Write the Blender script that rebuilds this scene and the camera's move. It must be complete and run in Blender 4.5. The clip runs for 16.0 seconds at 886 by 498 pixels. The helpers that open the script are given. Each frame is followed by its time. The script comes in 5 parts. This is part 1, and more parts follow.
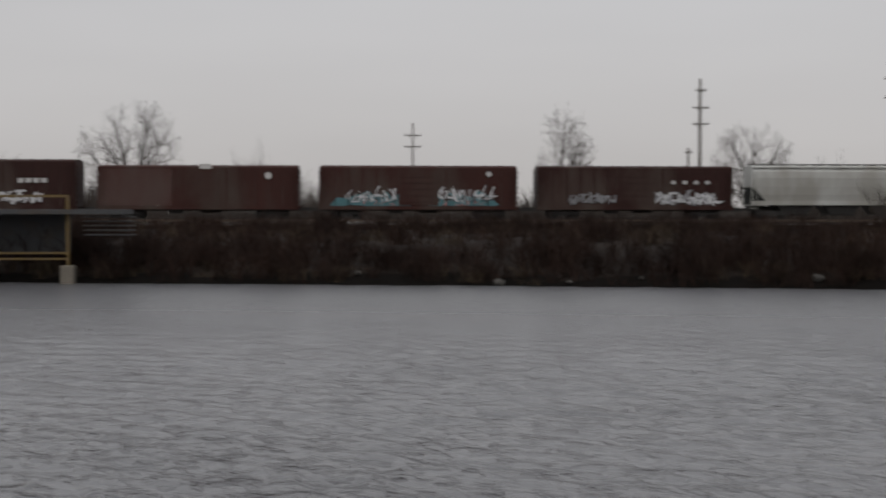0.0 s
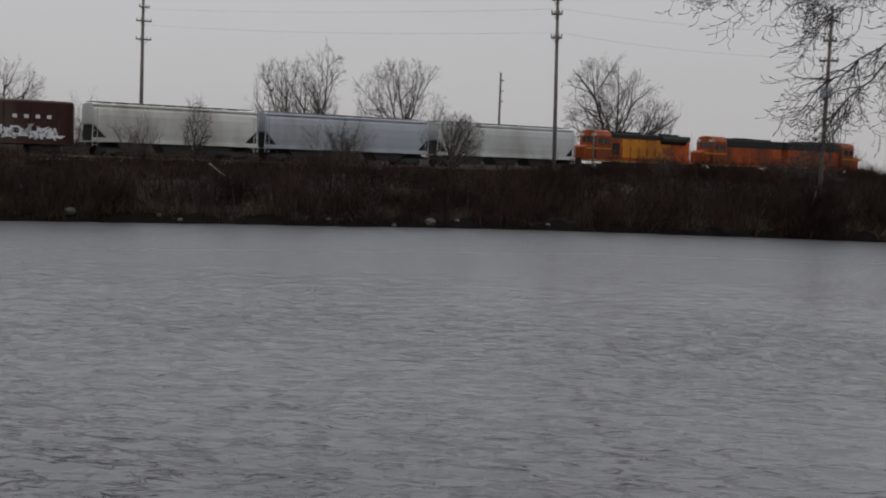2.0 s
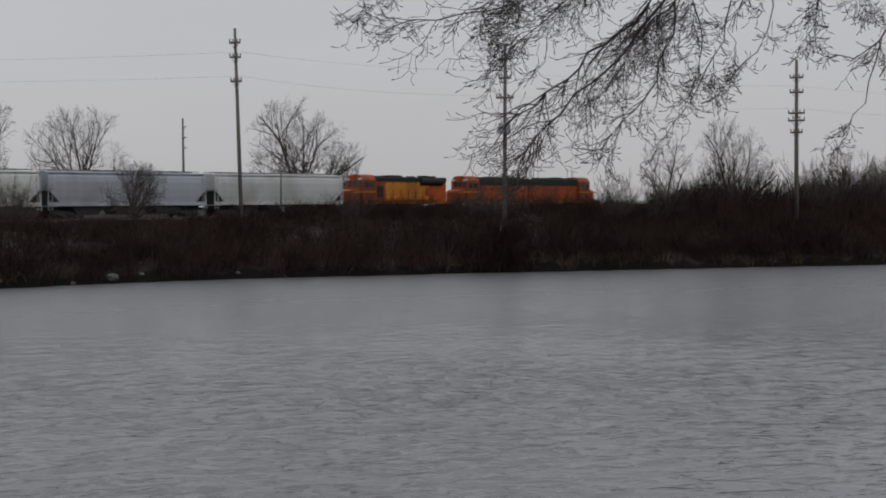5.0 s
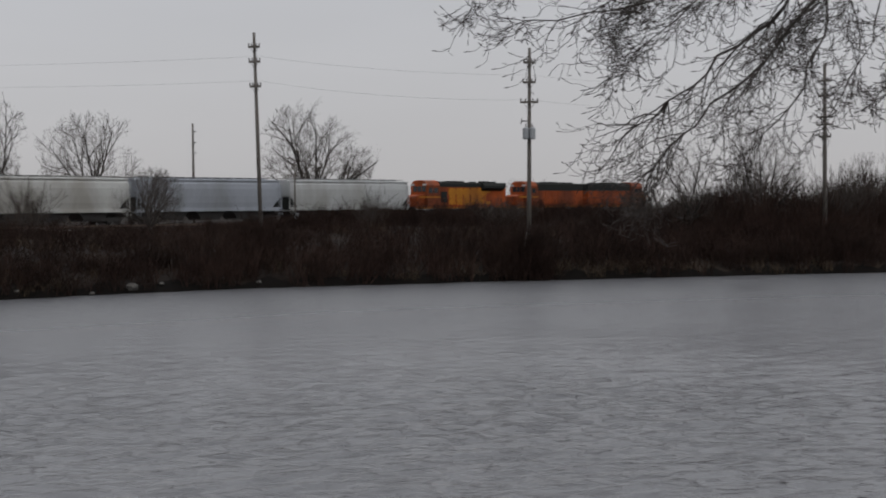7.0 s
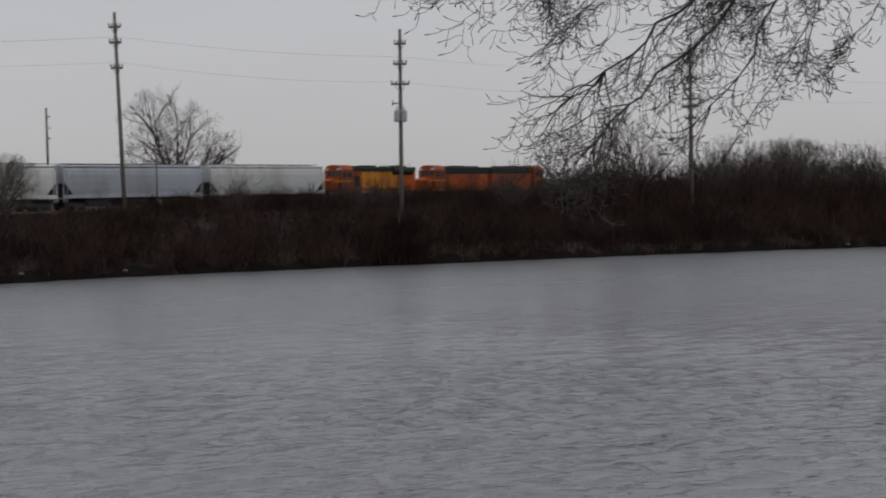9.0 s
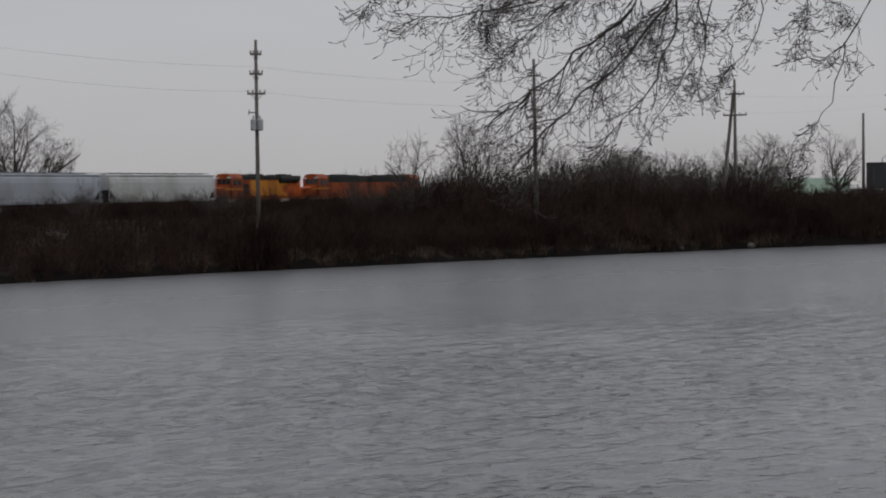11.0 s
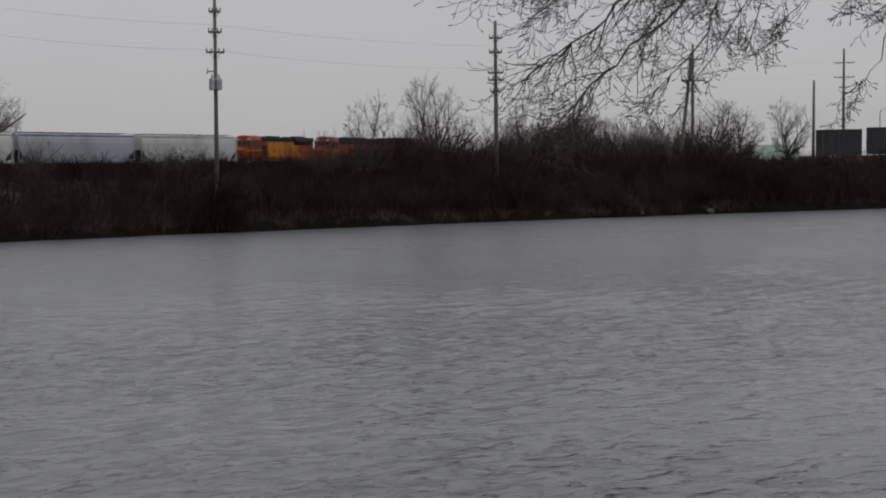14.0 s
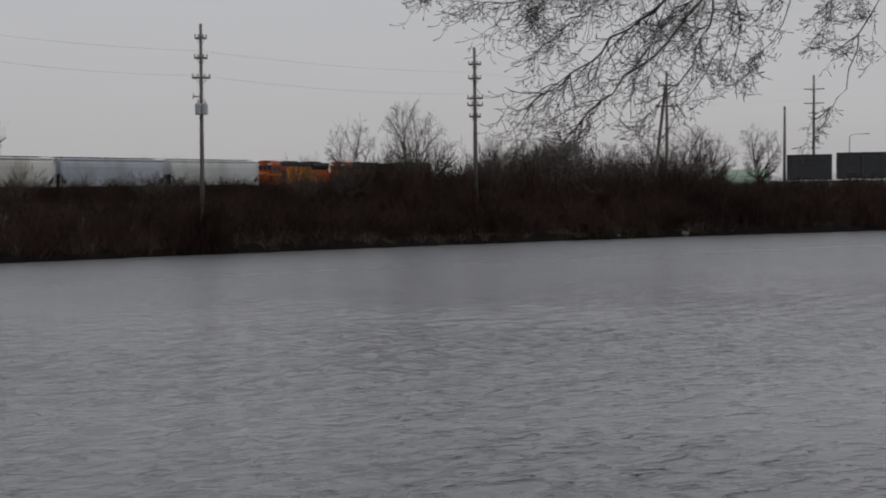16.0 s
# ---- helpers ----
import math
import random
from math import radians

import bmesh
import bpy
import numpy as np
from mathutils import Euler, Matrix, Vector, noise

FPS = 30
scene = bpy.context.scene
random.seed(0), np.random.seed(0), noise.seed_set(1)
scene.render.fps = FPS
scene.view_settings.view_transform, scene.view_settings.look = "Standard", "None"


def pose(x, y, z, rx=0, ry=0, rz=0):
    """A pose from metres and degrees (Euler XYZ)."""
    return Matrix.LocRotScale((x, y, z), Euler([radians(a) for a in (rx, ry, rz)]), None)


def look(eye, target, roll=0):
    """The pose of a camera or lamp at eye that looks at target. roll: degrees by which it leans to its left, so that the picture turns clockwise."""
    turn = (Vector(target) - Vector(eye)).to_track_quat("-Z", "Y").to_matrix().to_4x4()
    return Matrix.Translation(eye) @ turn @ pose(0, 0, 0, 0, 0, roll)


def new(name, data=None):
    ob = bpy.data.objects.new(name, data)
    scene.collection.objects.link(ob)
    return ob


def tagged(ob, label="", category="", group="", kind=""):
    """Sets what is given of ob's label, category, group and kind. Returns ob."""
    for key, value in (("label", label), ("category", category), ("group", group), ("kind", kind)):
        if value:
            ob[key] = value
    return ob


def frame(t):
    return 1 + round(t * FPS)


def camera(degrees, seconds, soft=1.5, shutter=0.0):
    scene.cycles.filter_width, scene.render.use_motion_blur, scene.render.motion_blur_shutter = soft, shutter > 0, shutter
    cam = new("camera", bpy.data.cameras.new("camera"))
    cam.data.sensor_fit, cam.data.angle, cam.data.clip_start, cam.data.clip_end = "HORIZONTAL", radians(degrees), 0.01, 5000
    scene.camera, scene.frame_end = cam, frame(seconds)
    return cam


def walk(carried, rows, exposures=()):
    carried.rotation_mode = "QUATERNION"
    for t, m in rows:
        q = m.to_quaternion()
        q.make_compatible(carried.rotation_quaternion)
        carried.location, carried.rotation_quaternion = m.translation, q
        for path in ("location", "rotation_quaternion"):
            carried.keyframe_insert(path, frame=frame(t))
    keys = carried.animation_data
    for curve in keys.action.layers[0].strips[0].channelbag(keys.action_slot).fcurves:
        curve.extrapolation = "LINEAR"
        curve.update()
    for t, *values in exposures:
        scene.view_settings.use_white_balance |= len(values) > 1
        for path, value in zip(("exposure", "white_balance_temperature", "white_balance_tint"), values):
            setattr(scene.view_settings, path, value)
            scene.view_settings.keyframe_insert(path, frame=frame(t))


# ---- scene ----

# ---- camera and its walk: seconds, place, heading (to the right), pitch, lean ----
PATH = [
    (0, -0.000, -0.001, 4.000, 2.682, -1.861, 0.051),
    (0.5, -0.140, -0.478, 3.966, 13.707, -2.380, 0.847),
    (1, -0.244, -1.353, 3.926, 24.802, -3.065, 1.804),
    (1.5, -0.422, -1.288, 3.933, 32.981, -3.845, 2.304),
    (2, -0.457, -1.312, 3.906, 35.151, -4.047, 2.145),
    (2.5, -0.829, -1.751, 3.913, 39.064, -4.180, 1.417),
    (3, -0.944, -1.669, 3.886, 46.445, -3.191, 0.845),
    (3.5, -0.613, -1.470, 3.900, 47.790, -2.904, 0.207),
    (4, -0.079, -1.212, 3.923, 48.018, -2.219, -0.231),
    (6.5, 1.016, 1.277, 4.137, 49.225, -1.879, -0.498),
    (7, 1.089, 1.620, 4.191, 48.468, -1.788, -0.621),
    (7.5, 1.526, 2.392, 4.237, 45.102, -3.990, -0.744),
    (8, 1.781, 2.564, 4.243, 41.624, -4.888, -0.804),
    (8.5, 1.780, 2.782, 4.197, 48.579, -3.322, -0.744),
    (11, -1.168, 2.592, 4.069, 61.960, -2.327, -1.252),
    (11.5, -0.800, 2.992, 4.044, 63.894, -1.906, -1.373),
    (12, -0.645, 3.270, 4.008, 64.897, -3.327, -1.506),
    (12.5, -0.557, 3.418, 3.995, 65.112, -3.859, -1.506),
    (13, -0.661, 3.718, 4.011, 63.300, -5.823, -1.239),
    (13.5, -0.626, 3.895, 4.013, 63.304, -5.615, -0.899),
    (14, -1.019, 3.811, 4.004, 64.389, -3.964, -0.736),
    (14.5, -1.724, 3.582, 3.969, 65.255, -3.071, -0.775),
    (15, -2.400, 3.522, 3.926, 63.761, -2.906, -0.645),
    (15.5, -2.888, 3.482, 3.907, 63.766, -2.871, -0.636),
    (16, -2.700, 3.553, 3.925, 65.583, -2.877, -0.696),
]
TRAIN = [
    (0, 0.00), (0.5, 1.84), (1, 3.72), (1.5, 5.62), (2, 7.51), (2.5, 9.40), (3, 11.29), (3.5, 13.21), (4, 15.18), (6.5, 25.44), (7, 27.51), (7.5, 29.58), (8, 31.64), (8.5, 33.73), (11, 44.37), (11.5, 46.56), (12, 48.80), (12.5, 51.09), (13, 53.43), (13.5, 55.79), (14, 58.18), (14.5, 60.56), (15, 62.91), (15.5, 65.22), (16, 67.48)
]
cam = camera(37.96, 16.0, soft=1.9, shutter=0.25)
walk(cam, [(t, pose(x, y, z, 90 + pitch, 0, -yaw) @ pose(0, 0, 0, 0, 0, lean)) for t, x, y, z, yaw, pitch, lean in PATH],
     exposures=[(0, 0.10, 6650, 10), (1.5, 0.02, 6550, 10), (4, 0.05, 6420, 10), (8.5, 0.05, 6450, 10), (11, -0.04, 6450, 10), (16, -0.03, 6480, 10)])

# ---- overcast daylight ----
world = bpy.data.worlds.new("overcast_sky")
scene.world = world
world.use_nodes = True
wn, wl = world.node_tree.nodes, world.node_tree.links
wn.clear()
w_out = wn.new("ShaderNodeOutputWorld")
w_bg = wn.new("ShaderNodeBackground")
w_sky = wn.new("ShaderNodeTexSky")
w_sky.sky_type, w_sky.sun_disc = "NISHITA", False
w_sky.sun_elevation, w_sky.sun_rotation = radians(38), radians(200)
w_sky.dust_density, w_sky.ozone_density = 4.0, 1.0
w_hsv = wn.new("ShaderNodeHueSaturation")
w_hsv.inputs["Saturation"].default_value = 0.1
w_coord = wn.new("ShaderNodeTexCoord")
w_sep = wn.new("ShaderNodeSeparateXYZ")
w_ramp = wn.new("ShaderNodeValToRGB")
w_ramp.color_ramp.elements[0].position, w_ramp.color_ramp.elements[0].color = 0.0, (5.35, 5.2, 5.2, 1)
w_ramp.color_ramp.elements[1].position, w_ramp.color_ramp.elements[1].color = 1.0, (14.0, 14.3, 14.9, 1)
w_mid = w_ramp.color_ramp.elements.new(0.2)
w_mid.color = (5.1, 5.2, 5.5, 1)
w_cloud = wn.new("ShaderNodeTexNoise")
w_cloud.inputs["Scale"].default_value, w_cloud.inputs["Detail"].default_value = 2.2, 3.0
w_map = wn.new("ShaderNodeMapping")
w_map.inputs["Scale"].default_value = (1, 1, 5)
w_var = wn.new("ShaderNodeMapRange")
w_var.inputs["To Min"].default_value, w_var.inputs["To Max"].default_value = 0.9, 1.1
w_mul = wn.new("ShaderNodeVectorMath")
w_mul.operation = "SCALE"
w_mix = wn.new("ShaderNodeMix")
w_mix.data_type = "RGBA"
w_mix.inputs["Factor"].default_value = 0.8
wl.new(w_coord.outputs["Generated"], w_sep.inputs[0])
wl.new(w_sep.outputs["Z"], w_ramp.inputs[0])
wl.new(w_coord.outputs["Generated"], w_map.inputs["Vector"])
wl.new(w_map.outputs[0], w_cloud.inputs["Vector"])
wl.new(w_cloud.outputs["Fac"], w_var.inputs["Value"])
wl.new(w_ramp.outputs["Color"], w_mul.inputs[0])
wl.new(w_var.outputs[0], w_mul.inputs["Scale"])
wl.new(w_sky.outputs[0], w_hsv.inputs["Color"])
wl.new(w_hsv.outputs[0], w_mix.inputs["A"])
wl.new(w_mul.outputs[0], w_mix.inputs["B"])
wl.new(w_mix.outputs["Result"], w_bg.inputs["Color"])
wl.new(w_bg.outputs[0], w_out.inputs[0])
w_bg.inputs["Strength"].default_value = 0.1
sun = new("sun", bpy.data.lights.new("sun", "SUN"))
sun.data.energy, sun.data.angle, sun.data.color = 0.6, radians(25), (1.0, 0.97, 0.93)
sun.matrix_world = look((0, 0, 50), (12, 30, 0))


# ---- materials ----
def mat(name, colour, rough=0.7, metal=0.0, scale=3.0, vary=0.25, bump=0.0, fine=18.0, dirt=None, dirt_amount=0.0, stretch=(1, 1, 1), rand=0.0, spec=0.5):
    """A worn surface: base colour varied at two scales, a patchy second colour, fine relief."""
    m = bpy.data.materials.new(name)
    m.use_nodes = True
    n, l = m.node_tree.nodes, m.node_tree.links
    b = n["Principled BSDF"]
    b.inputs["Metallic"].default_value = metal
    b.inputs["Specular IOR Level"].default_value = spec
    co = n.new("ShaderNodeTexCoord")
    mp = n.new("ShaderNodeMapping")
    mp.inputs["Scale"].default_value = stretch
    l.new(co.outputs["Object"], mp.inputs["Vector"])
    big = n.new("ShaderNodeTexNoise")
    big.inputs["Scale"].default_value, big.inputs["Detail"].default_value = scale, 4.0
    small = n.new("ShaderNodeTexNoise")
    small.inputs["Scale"].default_value, small.inputs["Detail"].default_value = fine, 3.0
    l.new(mp.outputs[0], big.inputs["Vector"])
    l.new(mp.outputs[0], small.inputs["Vector"])
    add = n.new("ShaderNodeMath")
    add.operation = "ADD"
    l.new(big.outputs["Fac"], add.inputs[0])
    l.new(small.outputs["Fac"], add.inputs[1])
    rng = n.new("ShaderNodeMapRange")
    rng.inputs["From Min"].default_value, rng.inputs["From Max"].default_value = 0.6, 1.4
    rng.inputs["To Min"].default_value, rng.inputs["To Max"].default_value = 1 - vary, 1 + vary
    l.new(add.outputs[0], rng.inputs["Value"])
    val = rng.outputs[0]
    if rand:
        info = n.new("ShaderNodeNewGeometry")
        r2 = n.new("ShaderNodeMapRange")
        r2.inputs["To Min"].default_value, r2.inputs["To Max"].default_value = 1 - rand, 1 + rand
        l.new(info.outputs["Random Per Island"], r2.inputs["Value"])
        mu = n.new("ShaderNodeMath")
        mu.operation = "MULTIPLY"
        l.new(val, mu.inputs[0])
        l.new(r2.outputs[0], mu.inputs[1])
        val = mu.outputs[0]
    col = n.new("ShaderNodeVectorMath")
    col.operation = "SCALE"
    col.inputs[0].default_value = colour
    l.new(val, col.inputs["Scale"])
    colour_out = col.outputs[0]
    if dirt:
        patch = n.new("ShaderNodeTexNoise")
        patch.inputs["Scale"].default_value, patch.inputs["Detail"].default_value = scale * 0.6, 6.0
        l.new(mp.outputs[0], patch.inputs["Vector"])
        pr = n.new("ShaderNodeMapRange")
        pr.inputs["From Min"].default_value, pr.inputs["From Max"].default_value = 0.62 - dirt_amount * 0.4, 0.78 - dirt_amount * 0.3
        l.new(patch.outputs["Fac"], pr.inputs["Value"])
        mx = n.new("ShaderNodeMix")
        mx.data_type = "RGBA"
        l.new(pr.outputs[0], mx.inputs["Factor"])
        l.new(colour_out, mx.inputs["A"])
        mx.inputs["B"].default_value = (*dirt, 1)
        colour_out = mx.outputs["Result"]
    l.new(colour_out, b.inputs["Base Color"])
    rr = n.new("ShaderNodeMapRange")
    rr.inputs["To Min"].default_value, rr.inputs["To Max"].default_value = max(rough - 0.12, 0.02), min(rough + 0.12, 1)
    l.new(big.outputs["Fac"], rr.inputs["Value"])
    l.new(rr.outputs[0], b.inputs["Roughness"])
    if bump:
        bp = n.new("ShaderNodeBump")
        bp.inputs["Strength"].default_value, bp.inputs["Distance"].default_value = 0.6, bump
        l.new(small.outputs["Fac"], bp.inputs["Height"])
        l.new(bp.outputs[0], b.inputs["Normal"])
    return m


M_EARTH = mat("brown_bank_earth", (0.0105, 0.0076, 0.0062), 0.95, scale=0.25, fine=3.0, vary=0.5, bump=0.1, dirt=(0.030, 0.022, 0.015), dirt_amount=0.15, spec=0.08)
# near-black: shade of the undercut bank put into the wet mud's colour
M_SHADED_MUD = mat("mud_with_undercut_shade", (0.005, 0.0042, 0.0037), 0.95, scale=0.6, fine=4.0, vary=0.4, bump=0.06, spec=0.03)
M_GRAVEL = mat("pale_gravel", (0.27, 0.265, 0.26), 0.95, scale=0.2, fine=4.0, vary=0.3, bump=0.03, spec=0.2)
M_BALLAST = mat("grey_ballast", (0.13, 0.12, 0.11), 0.95, scale=1.5, fine=14.0, vary=0.5, bump=0.05)
M_RAIL = mat("rusty_rail_steel", (0.12, 0.085, 0.065), 0.6, metal=0.5)
M_TIE = mat("creosoted_tie", (0.05, 0.04, 0.033), 0.9, scale=4, bump=0.01)
M_BARK = mat("dark_grey_bark", (0.032, 0.028, 0.025), 0.95, scale=4, vary=0.4, rand=0.2, spec=0.15)
M_TWIG = mat("bare_twigs", (0.046, 0.038, 0.033), 0.95, scale=2, vary=0.3, rand=0.35, spec=0.15)
M_NEARTWIG = mat("near_bare_twigs", (0.028, 0.022, 0.019), 0.9, scale=2, vary=0.3, rand=0.2)
M_BRUSH = mat("brown_brush_stems", (0.0225, 0.0136, 0.0108), 0.95, scale=0.10, fine=0.5, vary=0.65, rand=0.4, spec=0.08)
M_REED = mat("dry_tan_grass", (0.058, 0.043, 0.029), 0.95, scale=0.4, vary=0.4, rand=0.5, spec=0.1)
M_ROCK = mat("pale_bank_stone", (0.05, 0.046, 0.041), 0.9, scale=2, fine=9, vary=0.35, bump=0.03)
M_POLE = mat("weathered_pole_wood", (0.085, 0.075, 0.066), 0.9, scale=2, vary=0.3, stretch=(4, 4, 0.4), bump=0.005)
M_INSUL = mat("grey_insulator", (0.16, 0.15, 0.15), 0.4)
M_CAN = mat("grey_transformer_paint", (0.22, 0.23, 0.24), 0.5, vary=0.15)
M_WIRE = mat("dull_wire", (0.30, 0.30, 0.31), 0.6)


# ---- mesh helpers ----
class Build:
    """Gathers vertices and faces of one mesh."""

    def __init__(self):
        self.v, self.f = [], []

    def box(self, x0, x1, y0, y1, z0, z1):
        k = len(self.v)
        self.v += [(x, y, z) for z in (z0, z1) for y in (y0, y1) for x in (x0, x1)]
        self.f += [tuple(k + i for i in q) for q in ((0, 2, 3, 1), (4, 5, 7, 6), (0, 1, 5, 4), (2, 6, 7, 3), (0, 4, 6, 2), (1, 3, 7, 5))]
        return self

    def prism(self, loop, axis, a, b):
        """A closed loop of 2D points drawn out along an axis from a to b."""
        k, n = len(self.v), len(loop)
        for d in (a, b):
            for p, q in loop:
                self.v.append({"x": (d, p, q), "y": (p, d, q), "z": (p, q, d)}[axis])
        self.f += [tuple(range(k + n - 1, k - 1, -1)), tuple(range(k + n, k + 2 * n))]
        self.f += [(k + i, k + (i + 1) % n, k + n + (i + 1) % n, k + n + i) for i in range(n)]
        return self

    def tube(self, pts, radii, sides=6, cap=True):
        k = len(self.v)
        pts = [Vector(p) for p in pts]
        n = len(pts)
        for i, p in enumerate(pts):
            d = (pts[min(i + 1, n - 1)] - pts[max(i - 1, 0)])
            d = d.normalized() if d.length > 1e-9 else Vector((0, 0, 1))
            a = d.cross(Vector((0, 0, 1)) if abs(d.z) < 0.9 else Vector((1, 0, 0))).normalized()
            b = d.cross(a)
            for s in range(sides):
                w = 2 * math.pi * s / sides
                self.v.append(tuple(p + (a * math.cos(w) + b * math.sin(w)) * radii[i]))
        for i in range(n - 1):
            for s in range(sides):
                p, q = k + i * sides + s, k + i * sides + (s + 1) % sides
                self.f.append((p, q, q + sides, p + sides))
        if cap:
            self.f.append(tuple(k + s for s in range(sides))[::-1])
            self.f.append(tuple(k + (n - 1) * sides + s for s in range(sides)))
        return self

    def ball(self, c, r, seg=16, rings=10, squash=1.0):
        pts = [(c[0], c[1], c[2] - r * squash * math.cos(math.pi * i / rings)) for i in range(rings + 1)]
        return self.tube(pts, [max(r * math.sin(math.pi * i / rings), 1e-4) for i in range(rings + 1)], seg, False)

    def mesh(self, name, material, smooth=False):
        me = bpy.data.meshes.new(name)
        me.from_pydata(self.v, [], self.f)
        me.materials.append(material)
        if smooth:
            me.polygons.foreach_set("use_smooth", [True] * len(me.polygons))
        me.update()
        return me


def part(name, build, material, parent=None, label="", smooth=False, bevel=0.0):
    """Links what was built as one mesh object under a thing or a part."""
    data = build if isinstance(build, bpy.types.Mesh) else build.mesh(name, material, smooth)
    ob = new(name, data)
    ob.parent = parent
    if bevel:
        mod = ob.modifiers.new("edges", "BEVEL")
        mod.width, mod.segments, mod.limit_method = bevel, 2, "ANGLE"
    return tagged(ob, label)


def thing(name, label, category, group="", m=None):
    ob = tagged(new(name), label, category, group)
    ob.empty_display_size = 0.2
    if m is not None:
        ob.matrix_basis = m
    return ob


# ---- ground: river bed, both banks and the land behind, in one sheet ----
FAR_SHORE = [(-700, 130), (-120, 82), (-60, 73), (-22, 69.0), (3, 65.5), (25, 61.5), (45, 56), (55, 50), (68, 41), (80, 32), (92, 21.5), (105, 9), (130, -14), (400, -260)]
NEAR_SHORE = [(-700, 40), (-120, 14), (-10, 9), (3, 8), (9, 4), (14, -4), (30, -22), (80, -70), (400, -420)]
TRACK_Y, RAIL_Z, BEND_X, BEND = 107.6, 2.97, 74.2, -0.001336


def track_y(x):
    """The line of the track: straight, then bending gently towards the river."""
    return TRACK_Y + BEND * np.maximum(np.asarray(x, float) - BEND_X, 0) ** 2 / 2


def side_of(line, x, y):
    """Distance from the line, positive on its far side."""
    a, b = np.array(line[:-1], float), np.array(line[1:], float)
    d = b - a
    px, py = x[..., None] - a[:, 0], y[..., None] - a[:, 1]
    t = np.clip((px * d[:, 0] + py * d[:, 1]) / (d ** 2).sum(1), 0, 1)
    qx, qy = px - t * d[:, 0], py - t * d[:, 1]
    dist = np.hypot(qx, qy)
    k = dist.argmin(-1)[..., None]
    sign = np.take_along_axis(d[:, 0] * py - d[:, 1] * px, k, -1)[..., 0]
    return np.take_along_axis(dist, k, -1)[..., 0] * np.where(sign >= 0, 1, -1)


def bank_noise(x, y):
    return (np.sin(x * 0.31 + 1.3) * np.cos(y * 0.27 + x * 0.11) + 0.6 * np.sin(x * 0.83 - y * 0.6) + 0.4 * np.sin(x * 1.9 + y * 1.3)) / 2


def ground_z(x, y):
    x, y = np.asarray(x, float), np.asarray(y, float)
    far, near = side_of(FAR_SHORE, x, y), -side_of(NEAR_SHORE, x, y)
    wob = bank_noise(x, y)
    far = far + 0.5 * bank_noise(x * 2.1, y * 2.1)
    z = np.full(x.shape, -1.5)
    rise = np.clip(far, -3, 0) * 0.5 + np.clip(far / 1.3, 0, 1) * 0.55 + np.clip((far - 1.3) / 9, 0, 1) * 1.25 + np.clip((far - 10) / 20, 0, 1) * 0.35
    z = np.maximum(z, rise + 0.22 * wob * np.clip(far / 4, 0, 1))
    z = np.maximum(z, np.clip(near, -3, 0) * 0.5 + np.clip(near / 5.6, 0, 1) * 2.35 + 0.03 * wob * np.clip(near / 4, 0, 1))
    bed = np.clip(1 - (np.abs(y - track_y(np.minimum(x, 330))) - 2.2) / 1.6, 0, 1) * (far > 4)
    return np.where(bed > 0, np.maximum(z, z + (RAIL_Z - 0.33 - z) * bed), z)


def axis_steps(lo, hi, parts):
    out = []
    for a, b, s in parts:
        out += list(np.arange(a, b, s))
    return np.array([lo] + out + [hi])


gx = axis_steps(-3000, 3000, [(-2500, -400, 300), (-400, -60, 20), (-60, 150, 1.0), (150, 320, 10), (320, 2600, 250)])
gy = axis_steps(-3000, 4500, [(-2500, -300, 300), (-300, -30, 20), (-30, 125, 1.0), (125, 300, 12), (300, 4200, 300)])
X, Y = np.meshgrid(gx, gy)
Z = ground_z(X, Y)
nx, ny = len(gx), len(gy)
idx = np.arange(nx * ny).reshape(ny, nx)
quads = np.stack([idx[:-1, :-1], idx[:-1, 1:], idx[1:, 1:], idx[1:, :-1]], -1).reshape(-1, 4)
me = bpy.data.meshes.new("ground")
me.from_pydata(np.stack([X, Y, Z], -1).reshape(-1, 3).tolist(), [], quads.tolist())
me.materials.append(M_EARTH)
me.materials.append(M_BALLAST)
me.materials.append(M_GRAVEL)
me.materials.append(M_SHADED_MUD)
cy_ = Y[:-1, :-1].reshape(-1) + 0.5
cx_ = X[:-1, :-1].reshape(-1)
index = np.where(np.abs(cy_ - track_y(np.minimum(cx_, 330))) < 2.9, 1, np.where((cy_ > 113) & (cy_ < 600) & (cx_ > -400) & (cx_ < 96), 2, 0))
# strip along the far waterline that takes the painted undercut shade
from_shore = side_of(FAR_SHORE, cx_ + 0.5, cy_)
index = np.where((from_shore > -4) & (from_shore < 1.1) & (cx_ > -60) & (cx_ < 150), 3, index)
me.polygons.foreach_set("material_index", index.astype(np.int32).tolist())
me.polygons.foreach_set("use_smooth", [True] * len(me.polygons))
me.update()
ground = tagged(new("ground", me), "brown earth river banks with a raised rail bed", "ground", kind="structure")

# ---- river ----
m_water = bpy.data.materials.new("grey_river_water")
m_water.use_nodes = True
n, l = m_water.node_tree.nodes, m_water.node_tree.links
b = n["Principled BSDF"]
b.inputs["Base Color"].default_value = (0.0815, 0.0815, 0.087, 1)
b.inputs["IOR"].default_value = 1.33
co = n.new("ShaderNodeTexCoord")
calm = n.new("ShaderNodeAttribute")
calm.attribute_name = "ripple"
gust = n.new("ShaderNodeTexNoise")
gust.inputs["Scale"].default_value, gust.inputs["Detail"].default_value = 0.09, 2.0
l.new(co.outputs["Object"], gust.inputs["Vector"])
gust_range = n.new("ShaderNodeMapRange")
gust_range.inputs["From Min"].default_value, gust_range.inputs["From Max"].default_value = 0.35, 0.62
